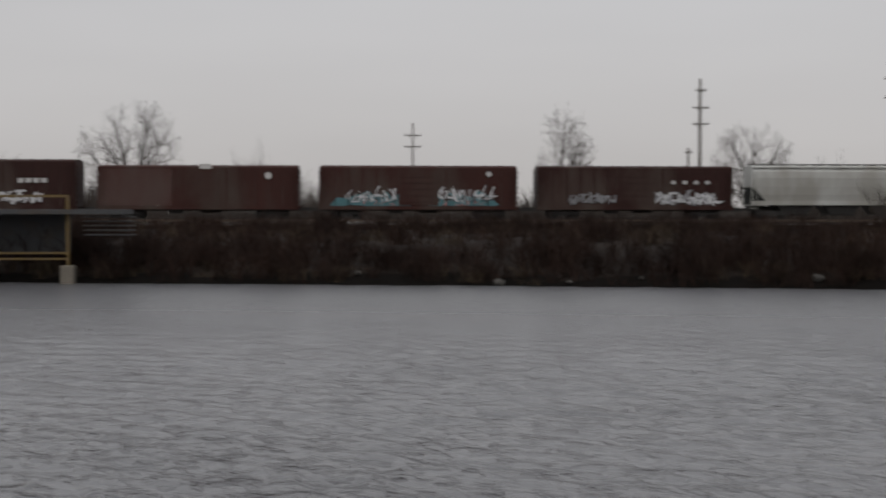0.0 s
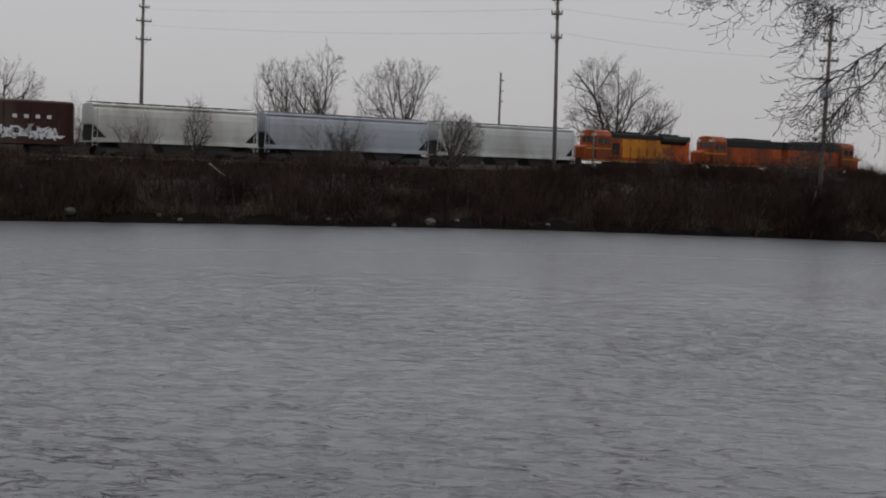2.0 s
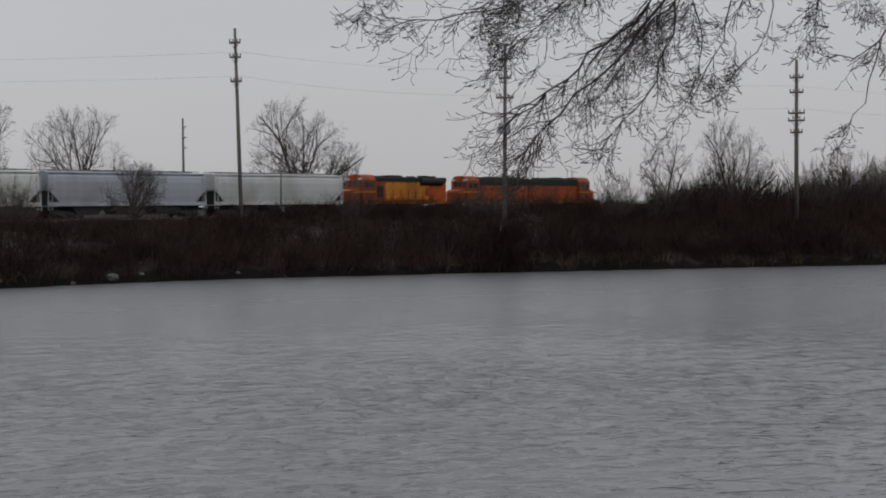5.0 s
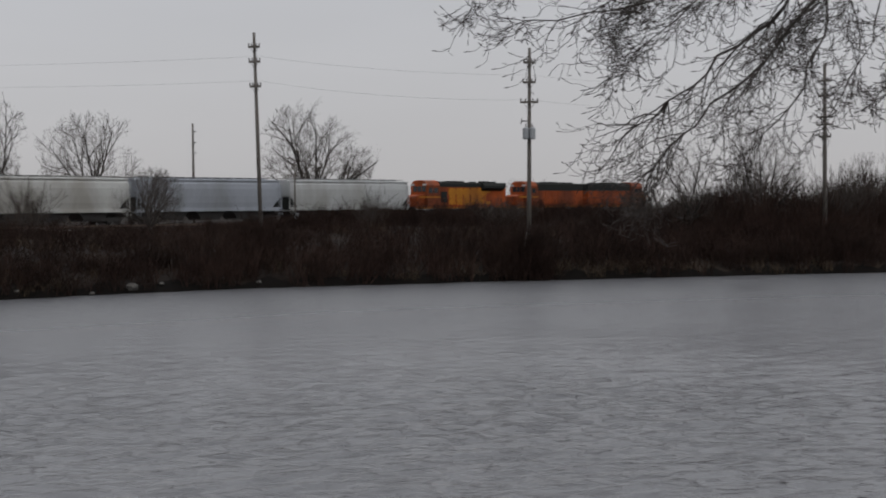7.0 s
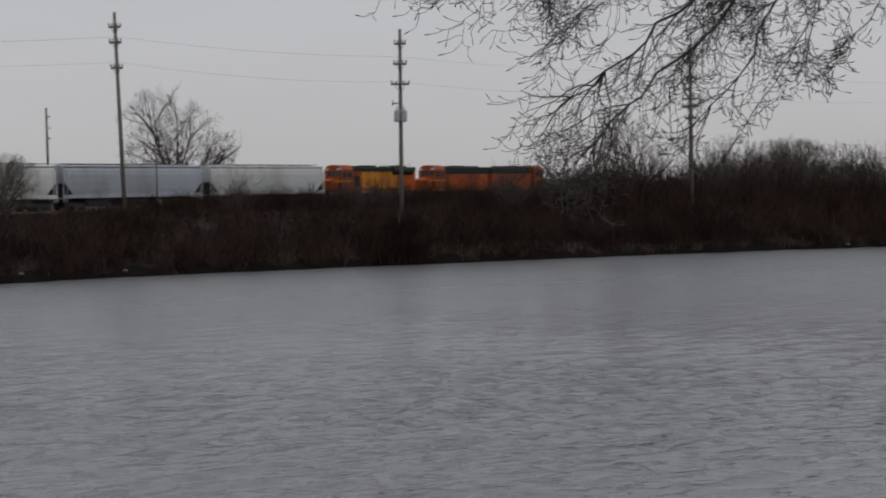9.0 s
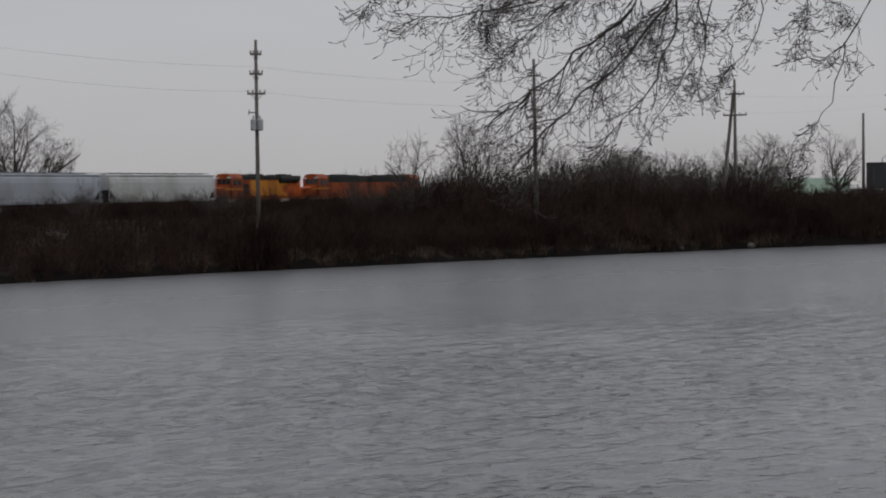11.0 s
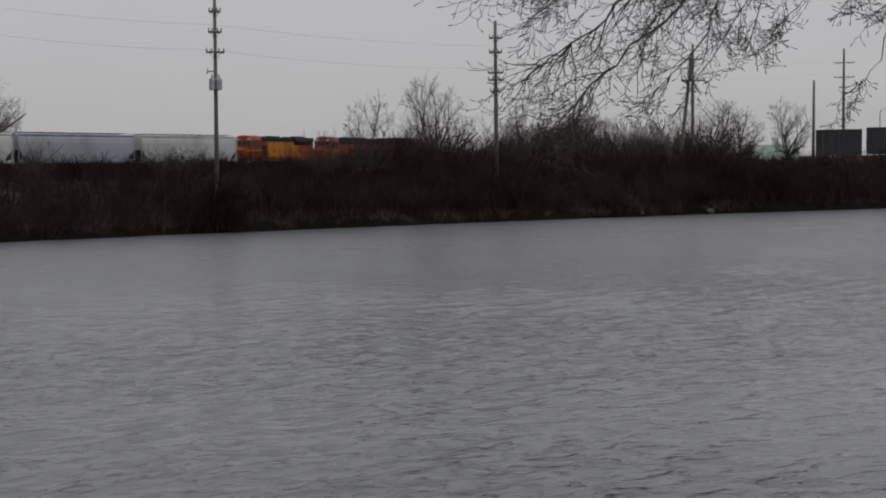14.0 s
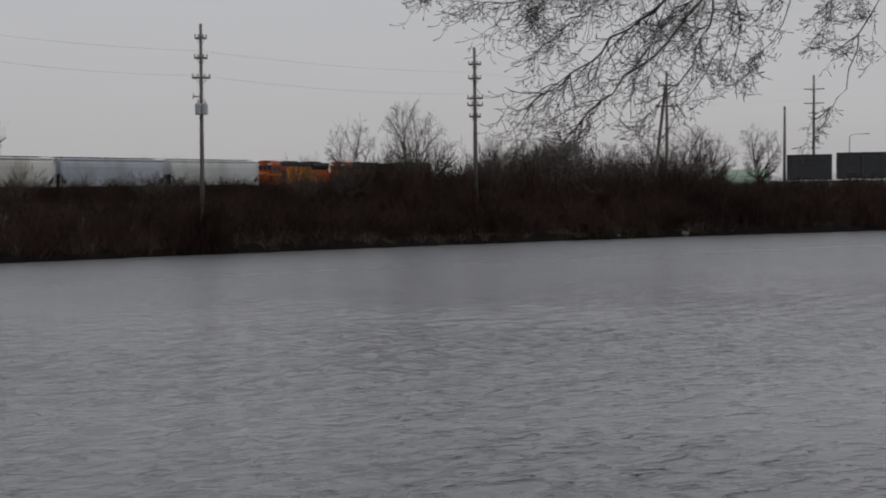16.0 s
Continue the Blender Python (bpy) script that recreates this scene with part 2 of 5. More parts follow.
gust_range.inputs["To Min"].default_value, gust_range.inputs["To Max"].default_value = 0.35, 1.0
l.new(gust.outputs["Fac"], gust_range.inputs["Value"])
ruffle = n.new("ShaderNodeMath")
ruffle.operation = "MULTIPLY"
l.new(gust_range.outputs[0], ruffle.inputs[0])
l.new(calm.outputs["Fac"], ruffle.inputs[1])
chop = n.new("ShaderNodeAttribute")
chop.attribute_name = "chop"
gloss = n.new("ShaderNodeMapRange")
gloss.inputs["To Min"].default_value, gloss.inputs["To Max"].default_value = 0.07, 0.28
l.new(chop.outputs["Fac"], gloss.inputs["Value"])
l.new(gloss.outputs[0], b.inputs["Roughness"])
last = None
# steep little crests with flat troughs between, then a finer shiver
for size, stretch, dist, seed, low, high in ((1.8, (0.8, 1.4, 1), 0.095, 3, 0.52, 0.70), (3.4, (0.85, 1.4, 1), 0.060, 9, 0.52, 0.70), (8.0, (1.0, 1.3, 1), 0.010, 5, 0.2, 0.8)):
    mp = n.new("ShaderNodeMapping")
    mp.inputs["Scale"].default_value = stretch
    mp.inputs["Location"].default_value = (seed, seed * 2, 0)
    turn = n.new("ShaderNodeMapping")
    turn.inputs["Rotation"].default_value = (0, 0, radians(44))
    nz = n.new("ShaderNodeTexNoise")
    nz.inputs["Scale"].default_value, nz.inputs["Detail"].default_value, nz.inputs["Roughness"].default_value = size, 2.0, 0.45
    nz.inputs["Distortion"].default_value = 0.7
    crest = n.new("ShaderNodeMapRange")
    crest.interpolation_type = "SMOOTHSTEP"
    crest.inputs["From Min"].default_value, crest.inputs["From Max"].default_value = low, high
    bp = n.new("ShaderNodeBump")
    bp.inputs["Distance"].default_value = dist
    l.new(co.outputs["Object"], turn.inputs["Vector"])
    l.new(turn.outputs[0], mp.inputs["Vector"])
    l.new(mp.outputs[0], nz.inputs["Vector"])
    l.new(nz.outputs["Fac"], crest.inputs["Value"])
    l.new(crest.outputs[0], bp.inputs["Height"])
    l.new(ruffle.outputs[0], bp.inputs["Strength"])
    if last:
        l.new(last.outputs[0], bp.inputs["Normal"])
    last = bp
l.new(last.outputs[0], b.inputs["Normal"])


def calmness(x, y):
    """How ruffled the water is: a smooth patch lies under the near bank."""
    return 1 - 0.85 * np.exp(-(((x - 17) / 8) ** 2 + ((y - 5) / 6) ** 2))


def choppiness(x, y):
    """Wind chop too fine to see singly: none off the near bank, full towards the far one."""
    return np.clip((56 + side_of(FAR_SHORE, x, y)) / 40, 0, 1)


def wave_height(x, y):
    """Wind ripples: many small crossing waves, with calmer and rougher patches."""
    r = np.random.default_rng(12)
    z = np.zeros(x.shape)
    close = np.clip((46 - np.hypot(x, y)) / 16, 0, 1)
    for k in range(60):
        short = k >= 24
        length = 0.42 * 1.9 ** r.random() if short else 0.75 * 2.0 ** r.random()
        way = radians(-125) + r.normal(0, 0.40)
        phase = 2 * np.pi / length * (x * np.cos(way) + y * np.sin(way)) + r.uniform(0, 6.28)
        z += (0.0040 * close if short else 0.0010 + 0.0032 * close) * length * np.sin(phase + 0.6 * np.sin(phase * 0.37 + k))
    patch = 0.85 + 0.16 * np.sin(x * 0.21 + 0.6 * np.sin(y * 0.17)) * np.sin(y * 0.26 + 1.0) + 0.12 * np.sin(x * 0.07 - y * 0.11)
    return z * patch * calmness(x, y)


wx_ = axis_steps(-900, 900, [(-800, -60, 60), (-60, -32, 3), (-32, -3, 0.28), (-3, 34, 0.10), (34, 128, 0.28), (128, 160, 3), (160, 860, 60)])
wy_ = axis_steps(-700, 220, [(-600, -40, 60), (-40, -2, 2), (-2, 33, 0.10), (33, 78, 0.28), (78, 200, 20)])
X, Y = np.meshgrid(wx_, wy_)
near_view = (X > -32) & (X < 128) & (Y > -2) & (Y < 78)
Z = np.where(near_view, wave_height(X, Y), 0.0)
nx, ny = len(wx_), len(wy_)
idx = np.arange(nx * ny).reshape(ny, nx)
quads = np.stack([idx[:-1, :-1], idx[:-1, 1:], idx[1:, 1:], idx[1:, :-1]], -1).reshape(-1, 4)
me = bpy.data.meshes.new("water")
me.vertices.add(nx * ny)
me.vertices.foreach_set("co", np.stack([X, Y, Z], -1).astype(np.float32).ravel())
me.loops.add(quads.size)
me.loops.foreach_set("vertex_index", quads.astype(np.int32).ravel())
me.polygons.add(len(quads))
me.polygons.foreach_set("loop_start", np.arange(0, quads.size, 4, dtype=np.int32))
me.polygons.foreach_set("use_smooth", np.ones(len(quads), dtype=bool))
me.update(calc_edges=True)
me.materials.append(m_water)
me.attributes.new("chop", "FLOAT", "POINT").data.foreach_set("value", choppiness(X, Y).astype(np.float32).ravel())
me.attributes.new("ripple", "FLOAT", "POINT").data.foreach_set("value", (calmness(X, Y) * (1 - 0.6 * choppiness(X, Y))).astype(np.float32).ravel())
water = tagged(new("water", me), "grey rippled river under an overcast sky", "river", kind="structure")

# ---- railway track ----
PROFILE = [(-0.07, -0.17), (0.07, -0.17), (0.07, -0.155), (0.012, -0.14), (0.012, -0.045), (0.036, -0.035), (0.036, 0), (-0.036, 0), (-0.036, -0.035), (-0.012, -0.045), (-0.012, -0.14), (-0.07, -0.155)]
for side in (-0.7175, 0.7175):
    b = Build()
    stations = [-300] + list(range(60, 330, 6))
    for x in stations:
        b.v += [(x, float(track_y(x)) + side + p, RAIL_Z + q) for p, q in PROFILE]
    m = len(PROFILE)
    for i in range(len(stations) - 1):
        b.f += [(i * m + j, i * m + (j + 1) % m, (i + 1) * m + (j + 1) % m, (i + 1) * m + j) for j in range(m)]
    tagged(part("rail", b, M_RAIL), "brown rusty steel rail on wooden ties", "rail", "rails of the track", "structure")
tie_row = Build()
for i in range(-120, 330):
    y = float(track_y(i * 0.6))
    tie_row.box(i * 0.6 - 0.11, i * 0.6 + 0.11, y - 1.3, y + 1.3, RAIL_Z - 0.36, RAIL_Z - 0.175)
tagged(part("railway_ties", tie_row, M_TIE), "dark creosoted wooden ties in grey ballast", "railway ties", kind="stuff")


# ---- the train ----
def paint(name, colour, rough=0.55, dirt=(0.05, 0.036, 0.03), amount=0.3, vary=0.2):
    return mat(name, colour, rough, scale=0.5, fine=6, vary=vary, dirt=dirt, dirt_amount=amount, stretch=(1, 1, 0.5), spec=0.12)


M_BOX_DARK = paint("dark_brown_car_paint", (0.027, 0.0115, 0.0098))
M_BOX_RED = paint("red_brown_car_paint", (0.037, 0.0145, 0.012))
M_BOX_FADED = paint("faded_red_car_paint", (0.052, 0.023, 0.0195), amount=0.4, dirt=(0.065, 0.042, 0.037))
M_HOP_WHITE = paint("dirty_white_hopper_paint", (0.37, 0.372, 0.36), 0.5, dirt=(0.24, 0.232, 0.212), amount=0.45, vary=0.1)
M_HOP_GREY = paint("blue_grey_hopper_paint", (0.235, 0.25, 0.278), 0.5, dirt=(0.175, 0.183, 0.195), amount=0.3, vary=0.1)
M_HOP_PALE = paint("pale_grey_hopper_paint", (0.33, 0.336, 0.336), 0.5, dirt=(0.235, 0.235, 0.222), amount=0.3, vary=0.1)
M_UNDER = mat("black_running_gear", (0.022, 0.020, 0.019), 0.8, scale=3)
# also colours the blocks that stand for shade under the hopper ends
M_SHADE = mat("dark_roof_paint_and_end_shade", (0.016, 0.017, 0.016), 0.85, scale=2, spec=0.15)
M_ORANGE = paint("orange_locomotive_paint", (0.27, 0.056, 0.012), 0.5, dirt=(0.10, 0.028, 0.013), amount=0.5, vary=0.15)
M_YELLOW = paint("yellow_stripe_paint", (0.33, 0.135, 0.015), 0.5, dirt=(0.2, 0.075, 0.015), amount=0.3, vary=0.15)
M_GLASS = mat("dark_cab_glass", (0.015, 0.017, 0.02), 0.08)
M_MARK = mat("white_marking_paint", (0.38, 0.37, 0.36), 0.6, scale=5, vary=0.2)
M_GRAF_W = mat("white_spray_paint", (0.40, 0.40, 0.41), 0.6, scale=3, vary=0.3)
M_GRAF_T = mat("turquoise_spray_paint", (0.04, 0.115, 0.13), 0.6, scale=3, vary=0.3)
M_GRAF_G = mat("grey_spray_paint", (0.17, 0.17, 0.18), 0.6, scale=3, vary=0.3)
M_GRAF_P = mat("pink_spray_paint", (0.40, 0.16, 0.15), 0.6, scale=3, vary=0.3)
AXLES = []


def truck(car, x, axles=2, gap=1.78):
    """A truck with side frames, bolster and wheelsets, centred at x."""
    b = Build()
    h = gap * (axles - 1) / 2
    for y in (-1.0, 1.0):
        b.prism([(x - h - 0.3, 0.38), (x - h - 0.3, 0.55), (x - h * 0.5, 0.75), (x + h * 0.5, 0.75), (x + h + 0.3, 0.55), (x + h + 0.3, 0.38), (x + h * 0.6, 0.42), (x + 0.35, 0.25), (x - 0.35, 0.25), (x - h * 0.6, 0.42)], "y", y - 0.08, y + 0.08)
    b.box(x - 0.25, x + 0.25, -1.05, 1.05, 0.45, 0.72)
    t = part("truck", b, M_UNDER, car, "black cast steel truck")
    for i in range(axles):
        w = Build().tube([(0, -0.95, 0), (0, 0.95, 0)], [0.08, 0.08], 8)
        for y in (-0.72, 0.72):
            s = 1 if y > 0 else -1
            w.tube([(0, y - 0.07 * s, 0), (0, y, 0), (0, y, 0), (0, y + 0.06 * s, 0)], [0.42, 0.42, 0.455, 0.455], 20)
        ob = part("wheelset", w, M_UNDER, t)
        ob.location = (x - h + i * gap, 0, 0.455)
        AXLES.append(ob)


def couplers(car, length):
    for x, s in ((0, -1), (length, 1)):
        part("coupler", Build().box(min(x - 0.3 * s, x + 0.62 * s), max(x - 0.3 * s, x + 0.62 * s), -0.1, 0.1, 0.72, 0.98).box(min(x + 0.5 * s, x + 0.8 * s), max(x + 0.5 * s, x + 0.8 * s), -0.17, 0.17, 0.68, 1.02), M_UNDER, car)


def ladder(car, x, y, z0, z1, material, across="x", width=0.42):
    b = Build()
    for d in (0, width):
        b.box(x + d - 0.02, x + d + 0.02, y - 0.02, y + 0.02, z0, z1) if across == "x" else b.box(x - 0.02, x + 0.02, y + d - 0.02, y + d + 0.02, z0, z1)
    z = z0 + 0.15
    while z < z1:
        b.box(x, x + width, y - 0.015, y + 0.015, z - 0.015, z + 0.015) if across == "x" else b.box(x - 0.015, x + 0.015, y, y + width, z - 0.015, z + 0.015)
        z += 0.4
    part("ladder", b, material, car)


def marks(car, x, z, count, size, material=M_MARK, step=None, y=-1.535):
    """A row of plain bars in place of lettering."""
    for i in range(count):
        b = Build()
        b.box(x + i * (step or size * 1.5), x + i * (step or size * 1.5) + size, y, y + 0.03, z, z + size * 0.8)
        part("marking", b, material, car, "pale painted mark")


def scrawl(car, x0, x1, z0, z1, material, strokes, seed, thick=0.12, name="graffiti", label="sprayed graffiti strokes"):
    """Loose sprayed strokes with no readable letters, a thin skin of paint on the side."""
    r = random.Random(seed)
    for i in range(strokes):
        b = Build()
        x = x0 + (x1 - x0) * (i + r.uniform(0.1, 0.9)) / strokes
        lean, z = r.uniform(-0.35, 0.45), z0 + (z1 - z0) * r.uniform(0, 0.35)
        top = z + (z1 - z0) * r.uniform(0.35, 0.7)
        t = thick * r.uniform(0.3, 0.75)
        y = -1.530 - 0.012 * r.random()
        bend = r.uniform(-0.3, 0.3)
        mid = (z + top) / 2
        loop = [(x - t, z), (x + t, z), (x + t + bend, mid), (x + lean + t, top), (x + lean - t, top), (x - t + bend, mid)]
        b.prism(loop, "y", y, -1.44)
        if r.random() < 0.35:
            zz = r.uniform(z, top)
            b.prism([(x - 0.1, zz), (x + r.uniform(0.4, 0.9), zz + r.uniform(-0.15, 0.15)), (x + r.uniform(0.4, 0.9), zz + t * 1.6), (x - 0.1, zz + t * 1.4)], "y", y - 0.004, -1.44)
        part(name, b, material, car, label)


def cloud_patch(car, x0, x1, z0, z1, material, seed, label):
    r = random.Random(seed)
    top, bottom, n = [], [], 14
    for i in range(n):
        x = x0 + (x1 - x0) * i / (n - 1)
        edge = max(math.sin(math.pi * i / (n - 1)), 0.0) ** 0.4
        bottom.append((x, z0 + r.uniform(0, 0.12)))
        top.append((x, z0 + 0.14 + (z1 - z0) * edge * r.uniform(0.35, 0.85)))
    part("graffiti_ground", Build().prism(bottom + top[::-1], "y", -1.520, -1.44), material, car, label)


def boxcar(label, material, length, height=4.5, door=(0.4, 0.6), m_door=None):
    car = thing("boxcar", label, "boxcar", "cars of the freight train")
    z0, h = 1.05, 1.46
    shell = Build().prism([(-h, z0), (h, z0), (h, height - 0.22), (h - 0.12, height - 0.1), (0, height), (-h + 0.12, height - 0.1), (-h, height - 0.22)], "x", 0.12, length - 0.12)
    part("body", shell, material, car)
    for y in (-1, 1):
        n = int(length / 1.15)
        edge = sorted((y * h, y * (h + 0.06)))
        post_mesh = Build().box(-0.07, 0.07, edge[0], edge[1], z0 + 0.1, height - 0.3).mesh("side_post", material)
        for i in range(n + 1):
            x = 0.2 + (length - 0.4) * i / n
            if not (door[0] * length - 0.1 < x < door[1] * length + 0.1):
                part("side_post", post_mesh, None, car).location = (x, 0, 0)
        yy = sorted((y * h, y * (h + 0.09)))
        dr = Build().box(door[0] * length, door[1] * length, yy[0], yy[1], z0 + 0.12, height - 0.35)
        leaf = part("door", dr, m_door or material, car, "sliding boxcar door")
        for k in range(5):
            zz = z0 + 0.4 + k * (height - 1.9) / 5
            part("door_rib", Build().box(door[0] * length + 0.1, door[1] * length - 0.1, min(yy[0], y * (h + 0.12)), max(yy[1], y * (h + 0.12)), zz, zz + 0.08), m_door or material, leaf)
        part("side_sill", Build().box(0.0, length, yy[0], yy[1], z0 - 0.22, z0 + 0.08), material, car)
    for x, s in ((0.12, -1), (length - 0.12, 1)):
        end = Build().box(min(x, x + s * 0.05), max(x, x + s * 0.05), -h, h, z0, height - 0.2)
        wall = part("end_wall", end, material, car, "corrugated steel end wall")
        for k in range(7):
            zz = z0 + 0.25 + k * (height - 1.6) / 7
            part("end_rib", Build().box(min(x, x + s * 0.13), max(x, x + s * 0.13), -h + 0.1, h - 0.1, zz, zz + 0.2), material, wall)
    roof = Build()
    for k in range(int(length / 1.2)):
        x = 0.5 + k * 1.2
        roof.prism([(-h + 0.1, height - 0.13), (0, height - 0.02), (h - 0.1, height - 0.13), (h - 0.1, height - 0.09), (0, height + 0.03), (-h + 0.1, height - 0.09)], "x", x, x + 0.1)
    part("roof_ribs", roof, material, car)
    part("underframe", Build().box(0.2, length - 0.2, -0.35, 0.35, 0.72, 1.04).box(length * 0.35, length * 0.42, -0.9, -0.3, 0.5, 0.95).box(length * 0.5, length * 0.6, 0.2, 0.9, 0.55, 0.95), M_UNDER, car)
    ladder(car, 0.22, -h - 0.1, 0.7, height - 0.4, material)
    ladder(car, length - 0.66, -h - 0.1, 0.7, height - 0.4, material)
    truck(car, 2.3)
    truck(car, length - 2.3)
    couplers(car, length)
    return car


def hopper(label, material, length, height=4.6, bays=3, rounded=True, ribs=0):
    car = thing("covered_hopper", label, "hopper car", "cars of the freight train")
    zs, zt, hw = 1.55, height - 0.28, 1.52
    # upper tub: curved or flat sides, with ends that slope in towards the trucks
    sec = [(zs, 1.42), (2.1, 1.50), (2.75, 1.54), (3.5, 1.54), (4.0, 1.47), (zt, 1.30), (height - 0.08, 0.85)] if rounded else [(zs, 1.50), (2.3, 1.52), (3.2, 1.53), (3.9, 1.52), (4.12, 1.50), (zt, 1.32), (height - 0.06, 0.9)]
    b = Build()
    inset = lambda z: max(0.0, (2.75 - z) * 1.0)
    for z, w in sec:
        e = 0.25 + inset(z)
        b.v += [(e, -w, z), (length - e, -w, z), (length - e, w, z), (e, w, z)]
    for i in range(len(sec) - 1):
        k = i * 4
        b.f += [(k + j, k + (j + 1) % 4, k + 4 + (j + 1) % 4, k + 4 + j) for j in range(4)]
    k = (len(sec) - 1) * 4
    b.f += [(3, 2, 1, 0), (k, k + 1, k + 2, k + 3)]
    body = part("body", b, material, car)
    for y in (-1, 1):
        yy = sorted((y * 1.40, y * 1.545))
        part("side_sill", Build().box(0.1, length - 0.1, yy[0], yy[1], 1.22, 1.58), material, car)
        part("top_chord", Build().box(0.2, length - 0.2, min(y * 1.30, y * 1.44), max(y * 1.30, y * 1.44), zt - 0.02, zt + 0.12), material, car)
    if ribs:
        for y in (-1, 1):
            for i in range(ribs):
                x = 2.6 + (length - 5.2) * i / (ribs - 1)
                yy = sorted((y * 1.45, y * 1.60))
                part("side_post", Build().box(x - 0.06, x + 0.06, yy[0], yy[1], zs, zt - 0.1), material, car)
    part("running_board", Build().box(0.3, length - 0.3, -0.62, -0.4, height + 0.02, height + 0.07).box(0.3, length - 0.3, 0.4, 0.62, height + 0.02, height + 0.07), M_UNDER, car, "dark roof walkway")
    hatch = Build().box(0, 1.0, -0.35, 0.35, height - 0.1, height + 0.1).mesh("roof_hatch", material)
    for i in range(int(length / 1.5) - 1):
        part("roof_hatch", hatch, None, car).location = (1.2 + i * 1.5, 0, 0)
    for x, s in ((0.1, 1), (length - 0.1, -1)):
        fr = Build()
        for y in (-1.42, 1.42):
            fr.tube([(x + 0.05 * s, y, 1.3), (x + 0.2 * s, y, 3.7)], [0.05, 0.05], 6)
            fr.tube([(x + 1.4 * s, y, 1.5), (x + 0.2 * s, y, 2.7)], [0.05, 0.05], 6)
        fr.box(min(x, x + 0.9 * s), max(x, x + 0.9 * s), -1.4, 1.4, 1.15, 1.25)
        part("end_frame", fr, material, car)
        # solid dark block paints the shade in the hollow under the end slope
        part("end_hollow_shade", Build().prism([(min(x + 0.2 * s, x + 1.5 * s), 1.3), (max(x + 0.2 * s, x + 1.5 * s), 1.3), (x + 0.25 * s, 2.7)], "y", -1.36, 1.36), M_SHADE, car, "dark fill for the shaded hollow under the sloping end")
    ladder(car, 0.14, -1.56, 0.8, height - 0.5, material)
    ladder(car, length - 0.56, -1.56, 0.8, height - 0.5, material)
    for i in range(bays):
        c = length * (i + 1) / (bays + 1) if bays > 2 else length * (0.36 + 0.28 * i)
        w = length / (bays + 1) * 0.47
        ch = Build()
        ch.v += [(c - w, -1.2, zs), (c + w, -1.2, zs), (c + w, 1.2, zs), (c - w, 1.2, zs), (c - w * 0.55, -1.1, 0.5), (c + w * 0.55, -1.1, 0.5), (c + w * 0.55, 1.1, 0.5), (c - w * 0.55, 1.1, 0.5)]
        ch.f += [(0, 1, 2, 3), (7, 6, 5, 4), (0, 4, 5, 1), (1, 5, 6, 2), (2, 6, 7, 3), (3, 7, 4, 0)]
        ch.box(c - w * 0.6, c + w * 0.6, -1.0, 1.0, 0.36, 0.52)
        part("outlet_chute", ch, M_UNDER, car, "dark discharge chute")
    part("draft_sill", Build().box(0.1, 3.3, -0.3, 0.3, 0.75, 1.15), M_UNDER, car)
    part("draft_sill", Build().box(length - 3.3, length - 0.1, -0.3, 0.3, 0.75, 1.15), M_UNDER, car)
    truck(car, 2.0)
    truck(car, length - 2.0)
    couplers(car, length)
    return car


